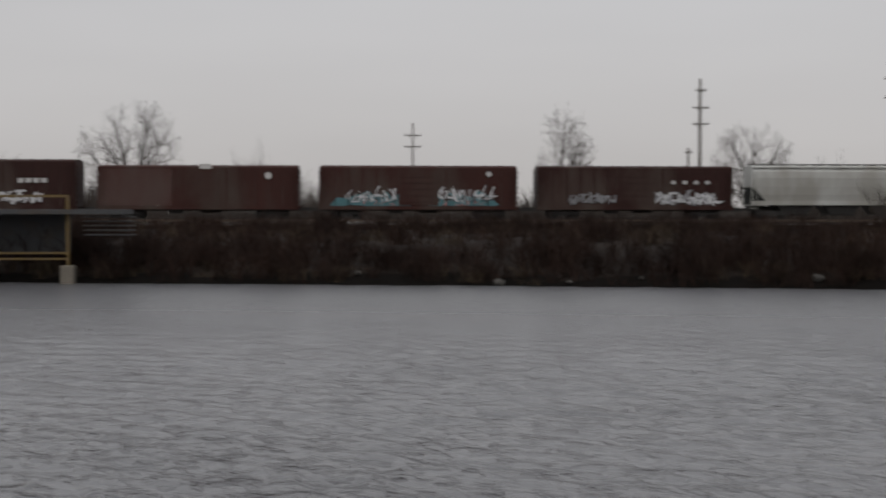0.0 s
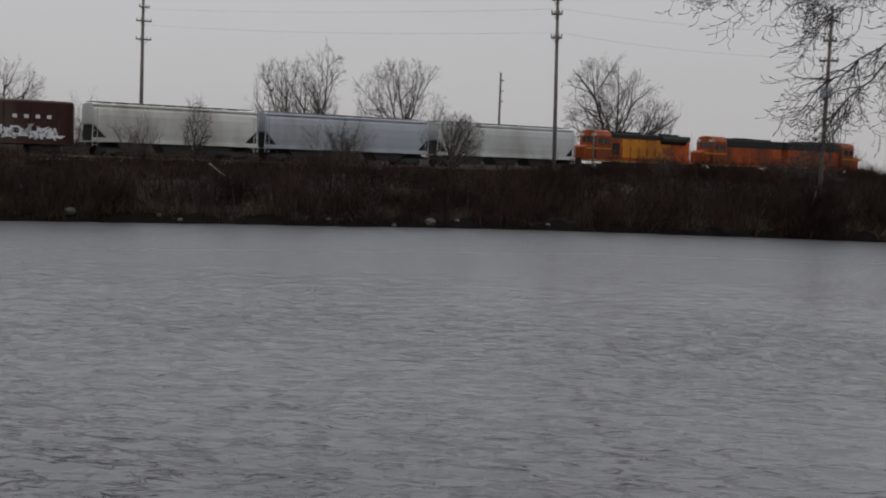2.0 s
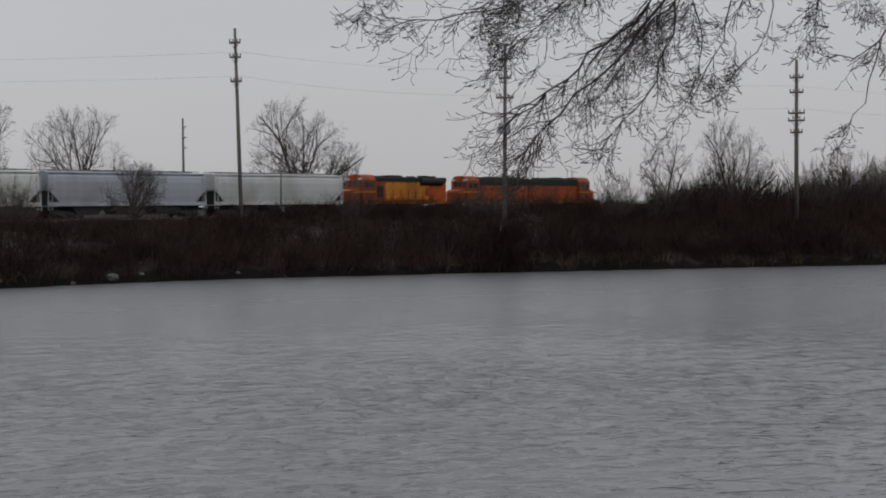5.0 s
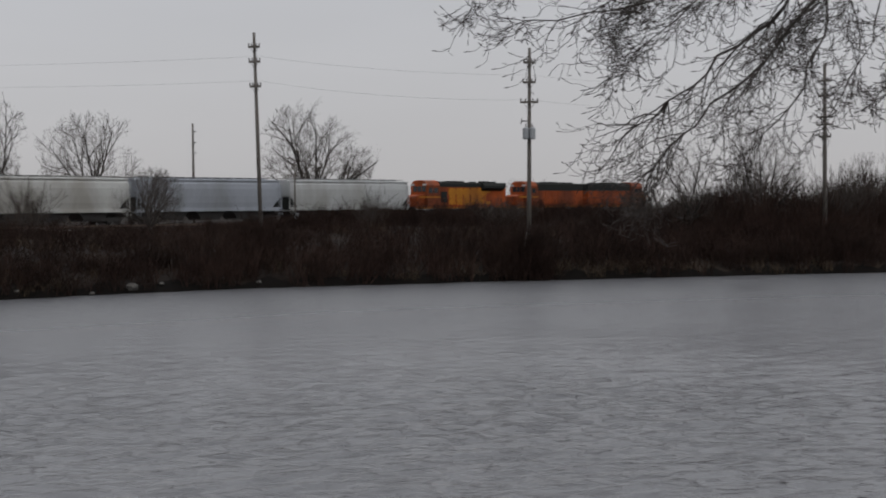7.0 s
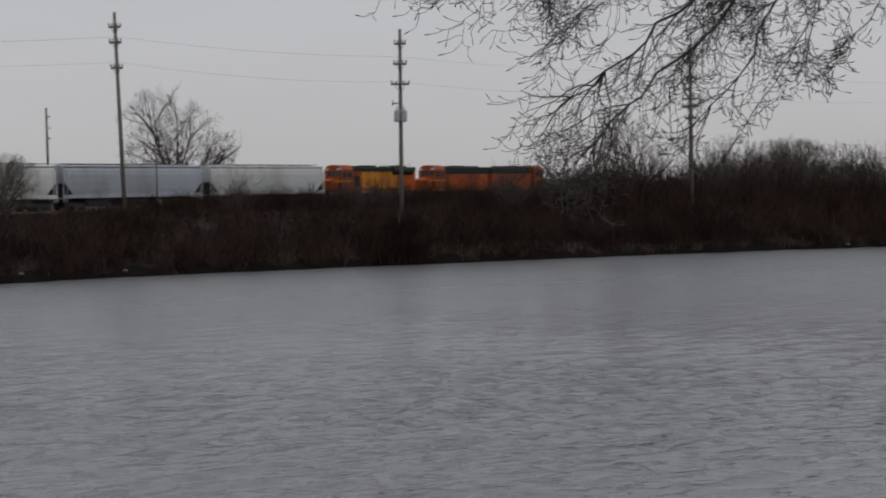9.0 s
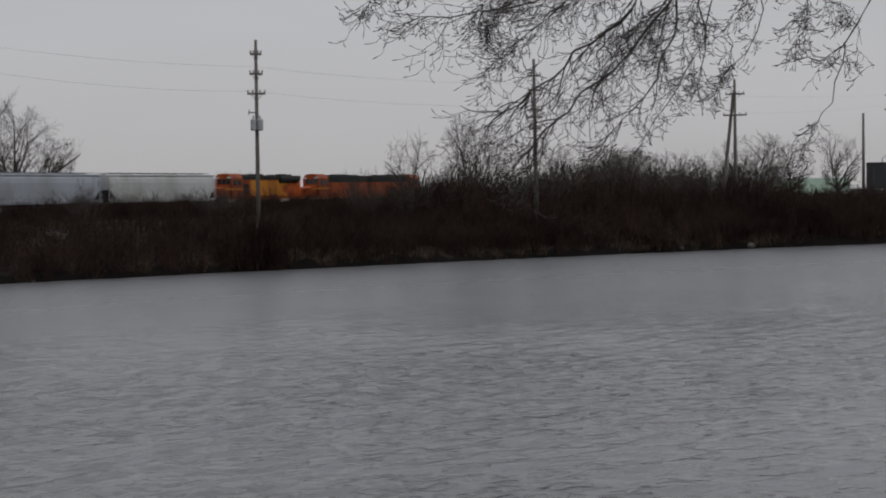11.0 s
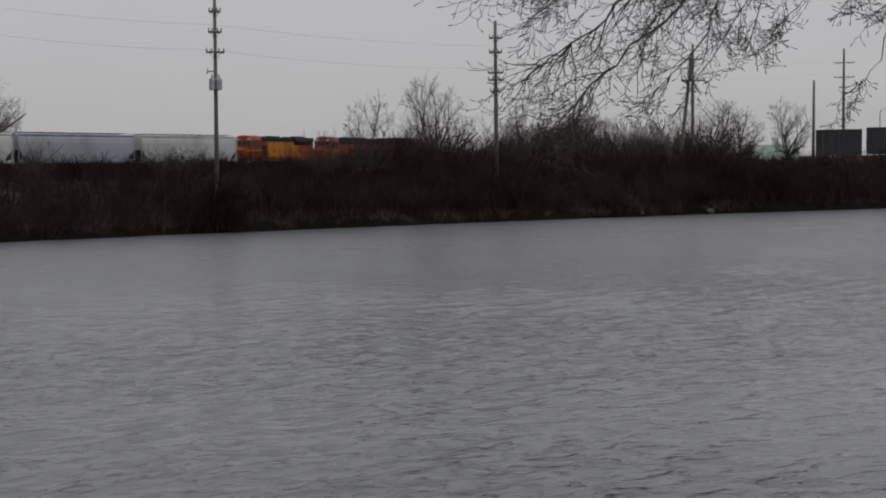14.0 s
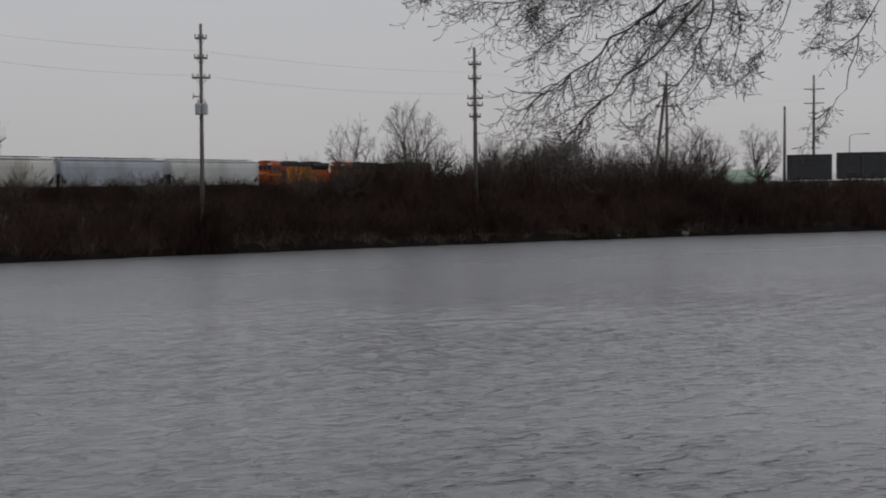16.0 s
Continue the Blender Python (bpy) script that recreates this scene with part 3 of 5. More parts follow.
def locomotive(label, length, cab_first=True, stripe=None, wings=False, axles=3):
    """A hood locomotive; the cab stands at x = 0 or at the other end."""
    car = thing("locomotive", label, "locomotive", "locomotives of the freight train")
    X = (lambda x: x) if cab_first else (lambda x: length - x)

    def bx(b, x0, x1, y0, y1, z0, z1):
        a, c = sorted((X(x0), X(x1)))
        return b.box(a, c, y0, y1, z0, z1)

    part("frame", bx(Build(), 0.2, length - 0.2, -1.5, 1.5, 1.22, 1.55), M_ORANGE, car, "orange side sill")
    part("sill_stripe", bx(Build(), 0.4, length - 0.4, -1.52, -1.495, 1.26, 1.40), M_YELLOW, car, "yellow sill stripe")
    nose = Build().prism([(X(0.9), 1.55), (X(0.85), 2.75), (X(1.3), 2.95), (X(2.2), 2.95), (X(2.2), 1.55)], "y", -1.0, 1.0)
    part("nose", nose, M_ORANGE, car, bevel=0.08)
    cab = Build().prism([(-1.46, 1.55), (1.46, 1.55), (1.46, 4.05), (1.05, 4.55), (0.5, 4.68), (-0.5, 4.68), (-1.05, 4.55), (-1.46, 4.05)], "x", *sorted((X(2.2), X(4.4))))
    part("cab", cab, M_ORANGE, car, bevel=0.05)
    win = Build()
    bx(win, 2.45, 3.1, -1.475, -1.40, 3.15, 3.75)
    bx(win, 3.3, 4.0, -1.475, -1.40, 3.15, 3.75)
    part("side_window", win, M_GLASS, car, "dark cab side windows")
    win = Build()
    for y in (-1.2, -0.45, 0.3):
        bx(win, 2.17, 2.25, y, y + 0.65, 3.3, 3.95)
    part("windshield", win, M_GLASS, car, "dark windshield panes")
    for y in (-1.35, 0.75):
        part("number_board", bx(Build(), 2.14, 2.2, y, y + 0.6, 4.02, 4.26), M_MARK, car, "pale number board")
    hood_top = 4.42
    drop = 0.55 if stripe else 0.95
    hood = bx(Build(), 4.4, length - 0.6, -0.95, 0.95, 1.55, hood_top - drop)
    part("hood", hood, M_ORANGE, car, "orange engine hood", bevel=0.04)
    roof = Build().prism([(-0.97, hood_top - drop), (0.97, hood_top - drop), (0.97, hood_top - 0.1), (0.8, hood_top), (-0.8, hood_top), (-0.97, hood_top - 0.1)], "x", *sorted((X(4.4), X(length - 0.55))))
    part("hood_roof", roof, M_SHADE, car, "dark green-black hood roof")
    for k, x in enumerate(np.arange(5.2, length - 2.2, 1.25)):
        d = Build()
        bx(d, x, x + 1.05, -0.985, -0.94, 1.7, hood_top - drop - 0.1)
        part("hood_door", d, stripe if stripe and 1 <= k <= 6 else M_ORANGE, car, "hinged hood door")
    if stripe:
        part("hood_band", bx(Build(), 6.3, length - 4.2, -1.0, -0.94, 2.95, 3.55), M_YELLOW, car, "yellow hood band")
        part("dark_panel", bx(Build(), 5.0, 6.0, -1.006, -0.96, 2.0, 3.3), M_SHADE, car, "dark equipment panel")
    if wings:
        w = Build().prism([(-1.5, 3.75), (-1.5, 4.05), (-1.2, 4.4), (1.2, 4.4), (1.5, 4.05), (1.5, 3.75), (0.95, 3.4), (-0.95, 3.4)], "x", *sorted((X(length - 5.2), X(length - 1.4))))
        part("radiator_wings", w, M_SHADE, car, "dark overhanging radiator section")
    for x0, x1 in ((length - 4.4, length - 1.2),):
        part("radiator_grille", bx(Build(), x0, x1, -0.992, -0.94, 2.1, 3.15), M_ORANGE, car, "orange louvred grille")
    fans = Build()
    for i in range(3 if not wings else 1):
        c = X(length - 2.4 - i * 1.5 if not wings else 8.5)
        fans.tube([(c, 0, hood_top - 0.05), (c, 0, hood_top + 0.16)], [0.6, 0.58], 16)
    part("roof_fan", fans, M_SHADE, car)
    blower = Build()
    bx(blower, 7.0, 9.2, -0.6, 0.6, hood_top - 0.02, hood_top + 0.2)
    part("exhaust_housing", blower, M_SHADE, car)
    for k, x in enumerate(np.arange(5.4, length - 2.0, 1.9)):
        part("roof_box", bx(Build(), x, x + (0.7, 1.1, 0.5)[k % 3], -0.45, 0.45, hood_top - 0.02, hood_top + (0.14, 0.22, 0.18)[k % 3]), M_SHADE, car, bevel=0.03)
    part("cab_stripe", bx(Build(), 0.9, 4.4, -1.475, -1.44, 2.55, 2.72), M_YELLOW, car, "yellow cab stripe")
    horn = Build()
    bx(horn, 4.8, 5.1, -0.3, 0.3, 4.3, 4.62)
    part("horn", horn, M_UNDER, car)
    rails = Build()
    for x in np.arange(4.8, length - 1.0, 1.9):
        rails.tube([(X(x), -1.46, 1.55), (X(x), -1.46, 2.5)], [0.022, 0.022], 5)
    rails.tube([(X(4.6), -1.46, 2.5), (X(length - 1.0), -1.46, 2.5)], [0.022, 0.022], 5)
    part("handrail", rails, M_ORANGE, car, "thin pipe handrail")
    for x in (0.35, length - 0.35):
        end = Build()
        for y in (-1.4, -0.5, 0.5, 1.4):
            end.tube([(X(x), y, 1.5), (X(x), y, 2.55)], [0.025, 0.025], 5)
        end.tube([(X(x), -1.4, 2.55), (X(x), 1.4, 2.55)], [0.025, 0.025], 5)
        part("end_handrail", end, M_ORANGE, car, "thin pipe end rail")
    part("fuel_tank", bx(Build(), length * 0.31, length * 0.69, -1.35, 1.35, 0.3, 1.2), M_UNDER, car, bevel=0.1)
    for x in (0.2, length - 0.2):
        s = -1 if X(x) < length / 2 else 1
        part("pilot", Build().box(min(X(x), X(x) + 0.15 * s), max(X(x), X(x) + 0.15 * s), -1.5, 1.5, 0.25, 1.5), M_UNDER, car)
    truck(car, 3.1 if axles == 3 else 2.7, axles, 1.9 if axles == 3 else 2.6)
    truck(car, length - (3.1 if axles == 3 else 2.7), axles, 1.9 if axles == 3 else 2.6)
    couplers(car, length)
    return car


cars = []          # (thing, its first end along the train)
ORIGIN = 12.75
c = boxcar("tall dark brown boxcar with a white sprayed tag on the rails", M_BOX_DARK, 16.4, 4.95)
marks(c, 11.7, 3.0, 4, 0.45, step=0.62)
scrawl(c, 9.4, 13.6, 1.2, 2.4, M_GRAF_W, 11, 3, 0.22)
cars.append((c, -54.0))
c = boxcar("faded red boxcar with a paler half, coupled in the train", M_BOX_RED, 16.4, m_door=M_BOX_RED)
part("faded_panel", Build().box(0.15, 6.1, -1.535, -1.5, 1.15, 4.15), M_BOX_FADED, c, "faded pinkish red half of the side")
cloud_patch(c, 3.0, 6.0, 1.12, 2.2, M_GRAF_G, 5, "worn grey sprayed patch")
marks(c, 8.3, 3.75, 1, 1.0)
part("emblem", Build().tube([(13.9, -1.54, 3.6), (13.9, -1.45, 3.6)], [0.28, 0.28], 16), M_MARK, c, "pale round emblem")
cars.append((c, -36.0))
c = boxcar("red-brown boxcar with turquoise and white graffiti along its lower side", M_BOX_RED, 16.4)
cloud_patch(c, 1.0, 7.6, 1.1, 2.6, M_GRAF_T, 8, "turquoise sprayed cloud")
cloud_patch(c, 9.0, 14.8, 1.1, 2.7, M_GRAF_T, 9, "turquoise sprayed cloud")
scrawl(c, 2.2, 7.4, 1.35, 2.75, M_GRAF_W, 20, 12, 0.12)
scrawl(c, 2.6, 7.2, 1.3, 2.4, M_BOX_DARK, 12, 52, 0.09)
scrawl(c, 9.3, 14.4, 1.35, 2.85, M_GRAF_W, 20, 13, 0.13)
scrawl(c, 9.6, 14.4, 1.3, 2.4, M_BOX_DARK, 12, 53, 0.09)
scrawl(c, 3.5, 14.0, 1.1, 1.7, M_GRAF_P, 14, 14, 0.08)
part("emblem", Build().tube([(14.0, -1.54, 3.75), (14.0, -1.45, 3.75)], [0.22, 0.22], 16), M_MARK, c, "pale round emblem")
cars.append((c, -18.0))
c = boxcar("dark brown boxcar with white lettering marks and pale graffiti", M_BOX_DARK, 16.4)
marks(c, 11.2, 2.95, 4, 0.36, step=0.95)
marks(c, 8.1, 3.5, 1, 0.7)
marks(c, 6.9, 2.7, 2, 0.3, step=1.4)
scrawl(c, 2.6, 6.6, 1.25, 2.3, M_GRAF_G, 24, 21, 0.14)
scrawl(c, 9.6, 15.0, 1.15, 2.45, M_GRAF_G, 14, 62, 0.2)
scrawl(c, 9.6, 15.0, 1.15, 2.45, M_GRAF_W, 26, 22, 0.15)
cars.append((c, 0.0))
c = hopper("dirty white round-sided covered hopper car", M_HOP_WHITE, 15.9)
cars.append((c, 17.81))
c = hopper("blue-grey smooth covered hopper car", M_HOP_GREY, 18.6)
cars.append((c, 34.18))
c = hopper("pale grey covered hopper car with dark end frames", M_HOP_PALE, 18.4)
cars.append((c, 53.62))
c = locomotive("orange locomotive with a yellow hood band and dark roof", 17.3, True, M_YELLOW, True, 3)
cars.append((c, 72.73))
c = locomotive("orange locomotive with a black hood roof, cab towards the train", 14.6, True, None, False, 2)
cars.append((c, 90.5))
c = locomotive("orange locomotive with a black hood roof, cab leading", 13.9, False, None, False, 2)
cars.append((c, 105.0))


# ---- bare trees ----
def limb(b, r, p, d, length, rad, depth, spread, up):
    """A limb that bends upward, with side shoots from a third of its length to the tip."""
    n = 4 if depth > 1 else (3 if depth else 2)
    pts, rads = [p], [rad]
    for i in range(n):
        d = (d + Vector((r.gauss(0, 0.13), r.gauss(0, 0.13), r.gauss(0, 0.07) + up))).normalized()
        p = p + d * length / n
        pts.append(p)
        rads.append(max(rad * (1 - 0.8 * (i + 1) / n), 0.0075))
    b.tube(pts, [max(q, 0.0062) for q in rads], 5 if depth > 1 else 3, False)
    if depth == 0:
        return
    for i in range(r.randint(6, 8) if depth > 1 else r.randint(4, 5)):
        k = r.uniform(0.18, 1.0) * n
        j = min(int(k), n - 1)
        w = r.uniform(0, 2 * math.pi)
        side = Vector((math.cos(w), math.sin(w), r.uniform(-0.1, 0.5)))
        axis = (pts[j + 1] - pts[j]).normalized()
        limb(b, r, pts[j].lerp(pts[j + 1], k - j), (axis + side * spread * r.uniform(0.6, 1.1)).normalized(),
             length * r.uniform(0.38, 0.62) * (1.1 - 0.35 * k / n), rads[j] * 0.55, depth - 1, spread, up)


class Crown:
    """Limbs that fan out from a low fork and fill a rounded outline with ever finer shoots."""

    def __init__(self, seed, high, wide, limbs, widest=0.55, ragged=0.12):
        self.r, self.high, self.rx, self.mid, self.ragged = random.Random(seed), high, wide / 2, high * widest, ragged
        self.trunk, self.crown = Build(), Build()
        r, fork = self.r, high * 0.16
        foot = [Vector((0, 0, -0.3)), Vector((r.gauss(0, 0.05), r.gauss(0, 0.05), fork * 0.6)), Vector((r.gauss(0, 0.1), r.gauss(0, 0.1), fork * 1.3))]
        self.trunk.tube(foot, [0.030 * high, 0.025 * high, 0.020 * high], 8)
        for i in range(limbs):
            k = (i + 0.5) / limbs
            tilt = radians(8 + 76 * k ** 0.85) + r.gauss(0, 0.06)
            w = i * 2.4 + r.uniform(-0.35, 0.35)
            d = Vector((math.cos(w) * math.sin(tilt), math.sin(w) * math.sin(tilt), math.cos(tilt)))
            start = foot[1].lerp(foot[2], r.uniform(0.2, 1.0))
            self.grow(start, d, self.reach(start, d) * r.uniform(0.86, 1.0), high * r.uniform(0.012, 0.017), 3)

    def reach(self, p, d):
        """How far it is from p along d to the crown's outline."""
        lump = 1 + self.ragged * math.sin(d.x * 7 + d.z * 5) * math.cos(d.y * 6 - d.z * 4)
        far = 0.2
        while far < self.high:
            q = p + d * far
            rz = (self.high - self.mid) if q.z > self.mid else self.mid * 0.9
            if (q.x ** 2 + q.y ** 2) / self.rx ** 2 + ((q.z - self.mid) / rz) ** 2 > lump:
                break
            far += 0.12
        return far

    def grow(self, p, d, length, rad, depth):
        r = self.r
        n = (2, 3, 4, 6)[depth]
        pts, rads = [p], [rad]
        for i in range(n):
            sway = (0.16, 0.15, 0.13, 0.10)[depth]
            d = (d + Vector((r.gauss(0, sway), r.gauss(0, sway), r.gauss(0, sway * 0.7) + 0.025))).normalized()
            p = p + d * length / n
            pts.append(p)
            rads.append(max(rad * (1 - 0.78 * (i + 1) / n), 0.0075))
        (self.trunk if depth == 3 else self.crown).tube(pts, rads, (3, 3, 4, 6)[depth], False)
        if depth == 0:
            return
        count = (0, 5, 7, 9)[depth]
        for i in range(count):
            k = (0.22 + 0.78 * (i + r.random()) / count) * n
            j = min(int(k), n - 1)
            axis = (pts[j + 1] - pts[j]).normalized()
            w = i * 2.4 + r.uniform(-0.5, 0.5)
            across = axis.cross(Vector((math.cos(w), math.sin(w), 0.3))).normalized()
            open_ = radians(r.uniform(24, 56))
            way = (axis * math.cos(open_) + across * math.sin(open_)).normalized()
            at = pts[j].lerp(pts[j + 1], k - j)
            long = min(length * r.uniform(0.40, 0.62) * (1.15 - 0.4 * k / n), self.reach(at, way) * 1.02)
            if long > 0.15:
                self.grow(at, way, long, max(rads[j] * 0.58, 0.008), depth - 1)

    def meshes(self):
        v = np.array(self.crown.v)
        h, w = np.percentile(v[:, 2], 99.7), 2 * np.percentile(np.hypot(v[:, 0], v[:, 1]), 99)
        for bb in (self.trunk, self.crown):
            bb.v = [(x / w, y / w, z / h) for x, y, z in bb.v]
        return self.trunk.mesh("trunk", M_BARK), self.crown.mesh("crown", M_TWIG)


def clump_meshes(seed, fork, spread, fan, stems, limbs):
    """Several thin stems from one root, scaled to 1 m high and about 1 m wide."""
    r = random.Random(seed)
    trunk, crown = Build(), Build()
    for s in range(stems):
        lean = Vector((r.uniform(-0.35, 0.35), r.uniform(-0.35, 0.35), 1)).normalized()
        base = Vector((r.uniform(-0.9, 0.9), r.uniform(-0.9, 0.9), 0))
        top = base + lean * fork
        trunk.tube([base - Vector((0, 0, 0.3)), base.lerp(top, 0.5) + Vector((0.03, 0.02, 0)), top], [0.06, 0.05, 0.04], 6)
        for i in range(limbs):
            w = 2 * math.pi * (i + r.uniform(-0.3, 0.3)) / limbs
            tilt = fan * (0.15 if i == 0 else r.uniform(0.45, 1.1))
            d = (lean + Vector((math.cos(w), math.sin(w), 0)) * tilt).normalized()
            limb(crown, r, top - lean * r.uniform(0, 0.45) * fork, d, r.uniform(3.0, 4.8) * (1 - 0.2 * tilt), r.uniform(0.02, 0.03), 2, spread, 0.04)
    v = np.array(crown.v)
    h, w = v[:, 2].max(), np.percentile(np.hypot(v[:, 0], v[:, 1]), 98)
    for bb in (trunk, crown):
        bb.v = [(x / (2 * w), y / (2 * w), z / h) for x, y, z in bb.v]
    return trunk.mesh("trunk", M_BARK), crown.mesh("crown", M_TWIG)


TREES = {
    "round": Crown(1, 10, 11, 9).meshes(),
    "wide": Crown(2, 10, 12.5, 8, 0.6, 0.2).meshes(),
    "upright": Crown(3, 10, 6.5, 8, 0.6, 0.2).meshes(),
    "broad": Crown(4, 10, 10.5, 10, 0.58).meshes(),
    "clump": clump_meshes(5, 0.7, 0.7, 1.0, 6, 5),
    "scrub": clump_meshes(6, 0.4, 0.8, 1.1, 4, 6),
}


def tree(kind, x, y, top, radius, label, turn=0.0):
    z = float(ground_z([x], [y])[0])
    t = thing("tree", label, "tree", m=pose(x, y, z, 0, 0, turn))
    t.scale = (radius * 2, radius * 2, top - z)
    part("trunk", TREES[kind][0], None, t)
    part("crown", TREES[kind][1], None, t)
    return t


far_label = "bare winter tree with a grey branching crown behind the track"
for i, (kind, x, y, top, rad) in enumerate((
        ("round", -23.3, 122, 13.9, 5.3), ("scrub", -12.8, 130, 11.2, 2.6), ("upright", 18, 126, 13.8, 3.3), ("broad", 43.3, 150, 13.6, 5.0),
        ("wide", 65, 122, 13.9, 4.6), ("upright", 69, 122, 15.6, 3.6), ("wide", 82.1, 125, 15.2, 6.3), ("broad", 115.4, 125, 17.9, 7.6), ("scrub", 128, 130, 14.9, 3.6),
        ("scrub", -36, 128, 9.5, 3.5), ("scrub", 52, 150, 11.0, 4.0), ("clump", 140, 138, 9.0, 3.0), ("clump", 168, 130, 9.4, 5.0))):
    tree(kind, x, y, top, rad, far_label, i * 67)
near_label = "slender bare tree among the brush on the river bank"
for i, (kind, x, y, top, rad) in enumerate((
        ("scrub", 37.6, 95, 6.9, 2.4), ("upright", 42.7, 95, 8.2, 1.3), ("scrub", 54.3, 92, 7.5, 2.9), ("wide", 63, 88, 7.8, 2.9),
        ("wide", 58.8, 82, 7.5, 2.6), ("scrub", 80.2, 80, 6.9, 2.2), ("scrub", 53.5, 90, 7.4, 2.4), ("clump", 81.4, 66, 5.6, 3.0))):
    tree(kind, x, y, top, rad, near_label, i * 51 + 20)
grove_label = "bare tree in the thicket on the bank, many fine branches"
for i, (kind, x, y, top, rad) in enumerate((
        ("upright", 80.8, 48.8, 8.8, 2.0), ("broad", 83, 44.5, 10.0, 3.0), ("clump", 85.1, 39.8, 7.6, 2.6), ("clump", 92, 40, 7.0, 3.2), ("clump", 97, 37, 6.6, 3.2),
        ("clump", 107.6, 36.2, 7.8, 3.6), ("clump", 112, 34, 7.0, 3.2), ("broad", 133.2, 37.2, 9.9, 4.6), ("clump", 125, 34, 7.4, 4.0), ("upright", 193.2, 47, 11.0, 3.6),
        ("upright", 194.3, 40.5, 12.4, 3.6), ("clump", 178, 52, 8.4, 4.0), ("broad", 150, 58, 9.4, 4.5), ("round", 162, 64, 10.0, 5.0), ("wide", 175, 66, 10.4, 5.0), ("broad", 140, 48, 8.6, 4.0), ("round", 188, 74, 11.0, 5.0), ("upright", 152, 44, 9.0, 3.2), ("broad", 120, 46, 8.6, 3.6), ("round", 128, 56, 9.4, 4.0), ("clump", 87, 47, 7.6, 2.4), ("clump", 79, 52, 6.6, 2.4))):
    tree(kind, x, y, top, rad, grove_label, i * 83)


thicket_rng = random.Random(31)
for i in range(64):
    k = ((i + thicket_rng.random()) / 64) ** 1.25
    back = thicket_rng.uniform(1.5, 16)
    x, y = 80 + 42 * k + back * 0.62, 44.5 - 34 * k + back * 0.78
    tree(thicket_rng.choice(("clump", "scrub", "clump")), x, y, thicket_rng.uniform(4.6, 6.6) + (0.8 if k > 0.25 else 0) - (2.4 if k > 0.5 else 0), thicket_rng.uniform(1.8, 3.2), "tangled bare sapling clump in the thicket", i * 47)


# ---- brush on the far bank ----
def brush_template(seed, stems, height, fan):
    r = random.Random(seed)
    b = Build()
    for i in range(stems):
        w, s = r.uniform(0, 2 * math.pi), r.uniform(0, fan)
        p = Vector((r.uniform(-0.5, 0.5), r.uniform(-0.5, 0.5), -0.1))
        d = Vector((math.cos(w) * s, math.sin(w) * s, 1)).normalized()
        h = height * r.uniform(0.45, 1.0)
        q = p + d * h * 0.55 + Vector((r.gauss(0, 0.06), r.gauss(0, 0.06), 0))
        e = q + (d + Vector((r.gauss(0, 0.25), r.gauss(0, 0.25), 0.1))).normalized() * h * 0.45
        b.tube([p, q, e], [0.022, 0.016, 0.006], 3, False)
        for k in range(4):
            a = p.lerp(q, r.uniform(0.3, 1)) if k < 2 else q.lerp(e, r.uniform(0, 0.8))
            t = a + (d + Vector((r.gauss(0, 0.6), r.gauss(0, 0.6), 0.2))).normalized() * h * r.uniform(0.2, 0.4)
            b.tube([a, t], [0.011, 0.005], 3, False)
    f = np.array([(q[0], q[1], q[2], q[3]) for q in b.f])
    return np.array(b.v), f


def scatter(name, templates, spots, material, label, category):
    vs, fs, k = [], [], 0
    for x, y, z, turn, sx, sz, which in spots:
        v, f = templates[which]
        c, s = math.cos(turn) * sx, math.sin(turn) * sx
        vs.append(np.stack([v[:, 0] * c - v[:, 1] * s + x, v[:, 0] * s + v[:, 1] * c + y, v[:, 2] * sz + z], 1))
        fs.append(f + k)
        k += len(v)
    vs, fs = np.concatenate(vs), np.concatenate(fs)
    me = bpy.data.meshes.new(name)
    me.vertices.add(len(vs))
    me.vertices.foreach_set("co", vs.astype(np.float32).ravel())
    me.loops.add(fs.size)
    me.loops.foreach_set("vertex_index", fs.astype(np.int32).ravel())
    me.polygons.add(len(fs))
    me.polygons.foreach_set("loop_start", np.arange(0, fs.size, 4, dtype=np.int32))
    me.update(calc_edges=True)
    me.materials.append(material)
    return tagged(new(name, me), label, category, kind="stuff")


def shore_spots(rng, count, d0, d1, lo, hi):
    """Random places on the far bank between two distances from the water."""
    out = []
    a, b = np.array(FAR_SHORE[:-1], float), np.array(FAR_SHORE[1:], float)
    while len(out) < count:
        x, y = rng.uniform(lo, hi, 4000), rng.uniform(-15, 104, 4000)
        d = side_of(FAR_SHORE, x, y)
        ok = (d > d0) & (d < d1) & (y < 104.5)
        out += list(zip(x[ok], y[ok], d[ok]))
    return np.array(out[:count])


rng = np.random.default_rng(4)
BRUSH = [brush_template(10 + i, 16, h, f) for i, (h, f) in enumerate(((2.4, 0.35), (2.0, 0.6), (2.8, 0.3), (1.6, 0.8), (2.2, 0.5)))]
sp = np.concatenate([shore_spots(rng, 1000, 0.15, 6, -45, 135), shore_spots(rng, 1300, 4, 42, -45, 135), shore_spots(rng, 500, 1, 16, 72, 135)])
for fx, fy in ((53.0, 62.5), (63.4, 49.8), (82.3, 39.5)):
    d = side_of(FAR_SHORE, np.array([fx]), np.array([fy]))[0]
    k = rng.uniform(0.8, min(d, 5.0), 90)
    a = rng.uniform(-0.9, 0.9, 90)
    sp = np.concatenate([sp, np.stack([fx - 0.79 * k + 0.61 * a, fy - 0.61 * k - 0.79 * a, d - k], 1)])
zz = ground_z(sp[:, 0], sp[:, 1])
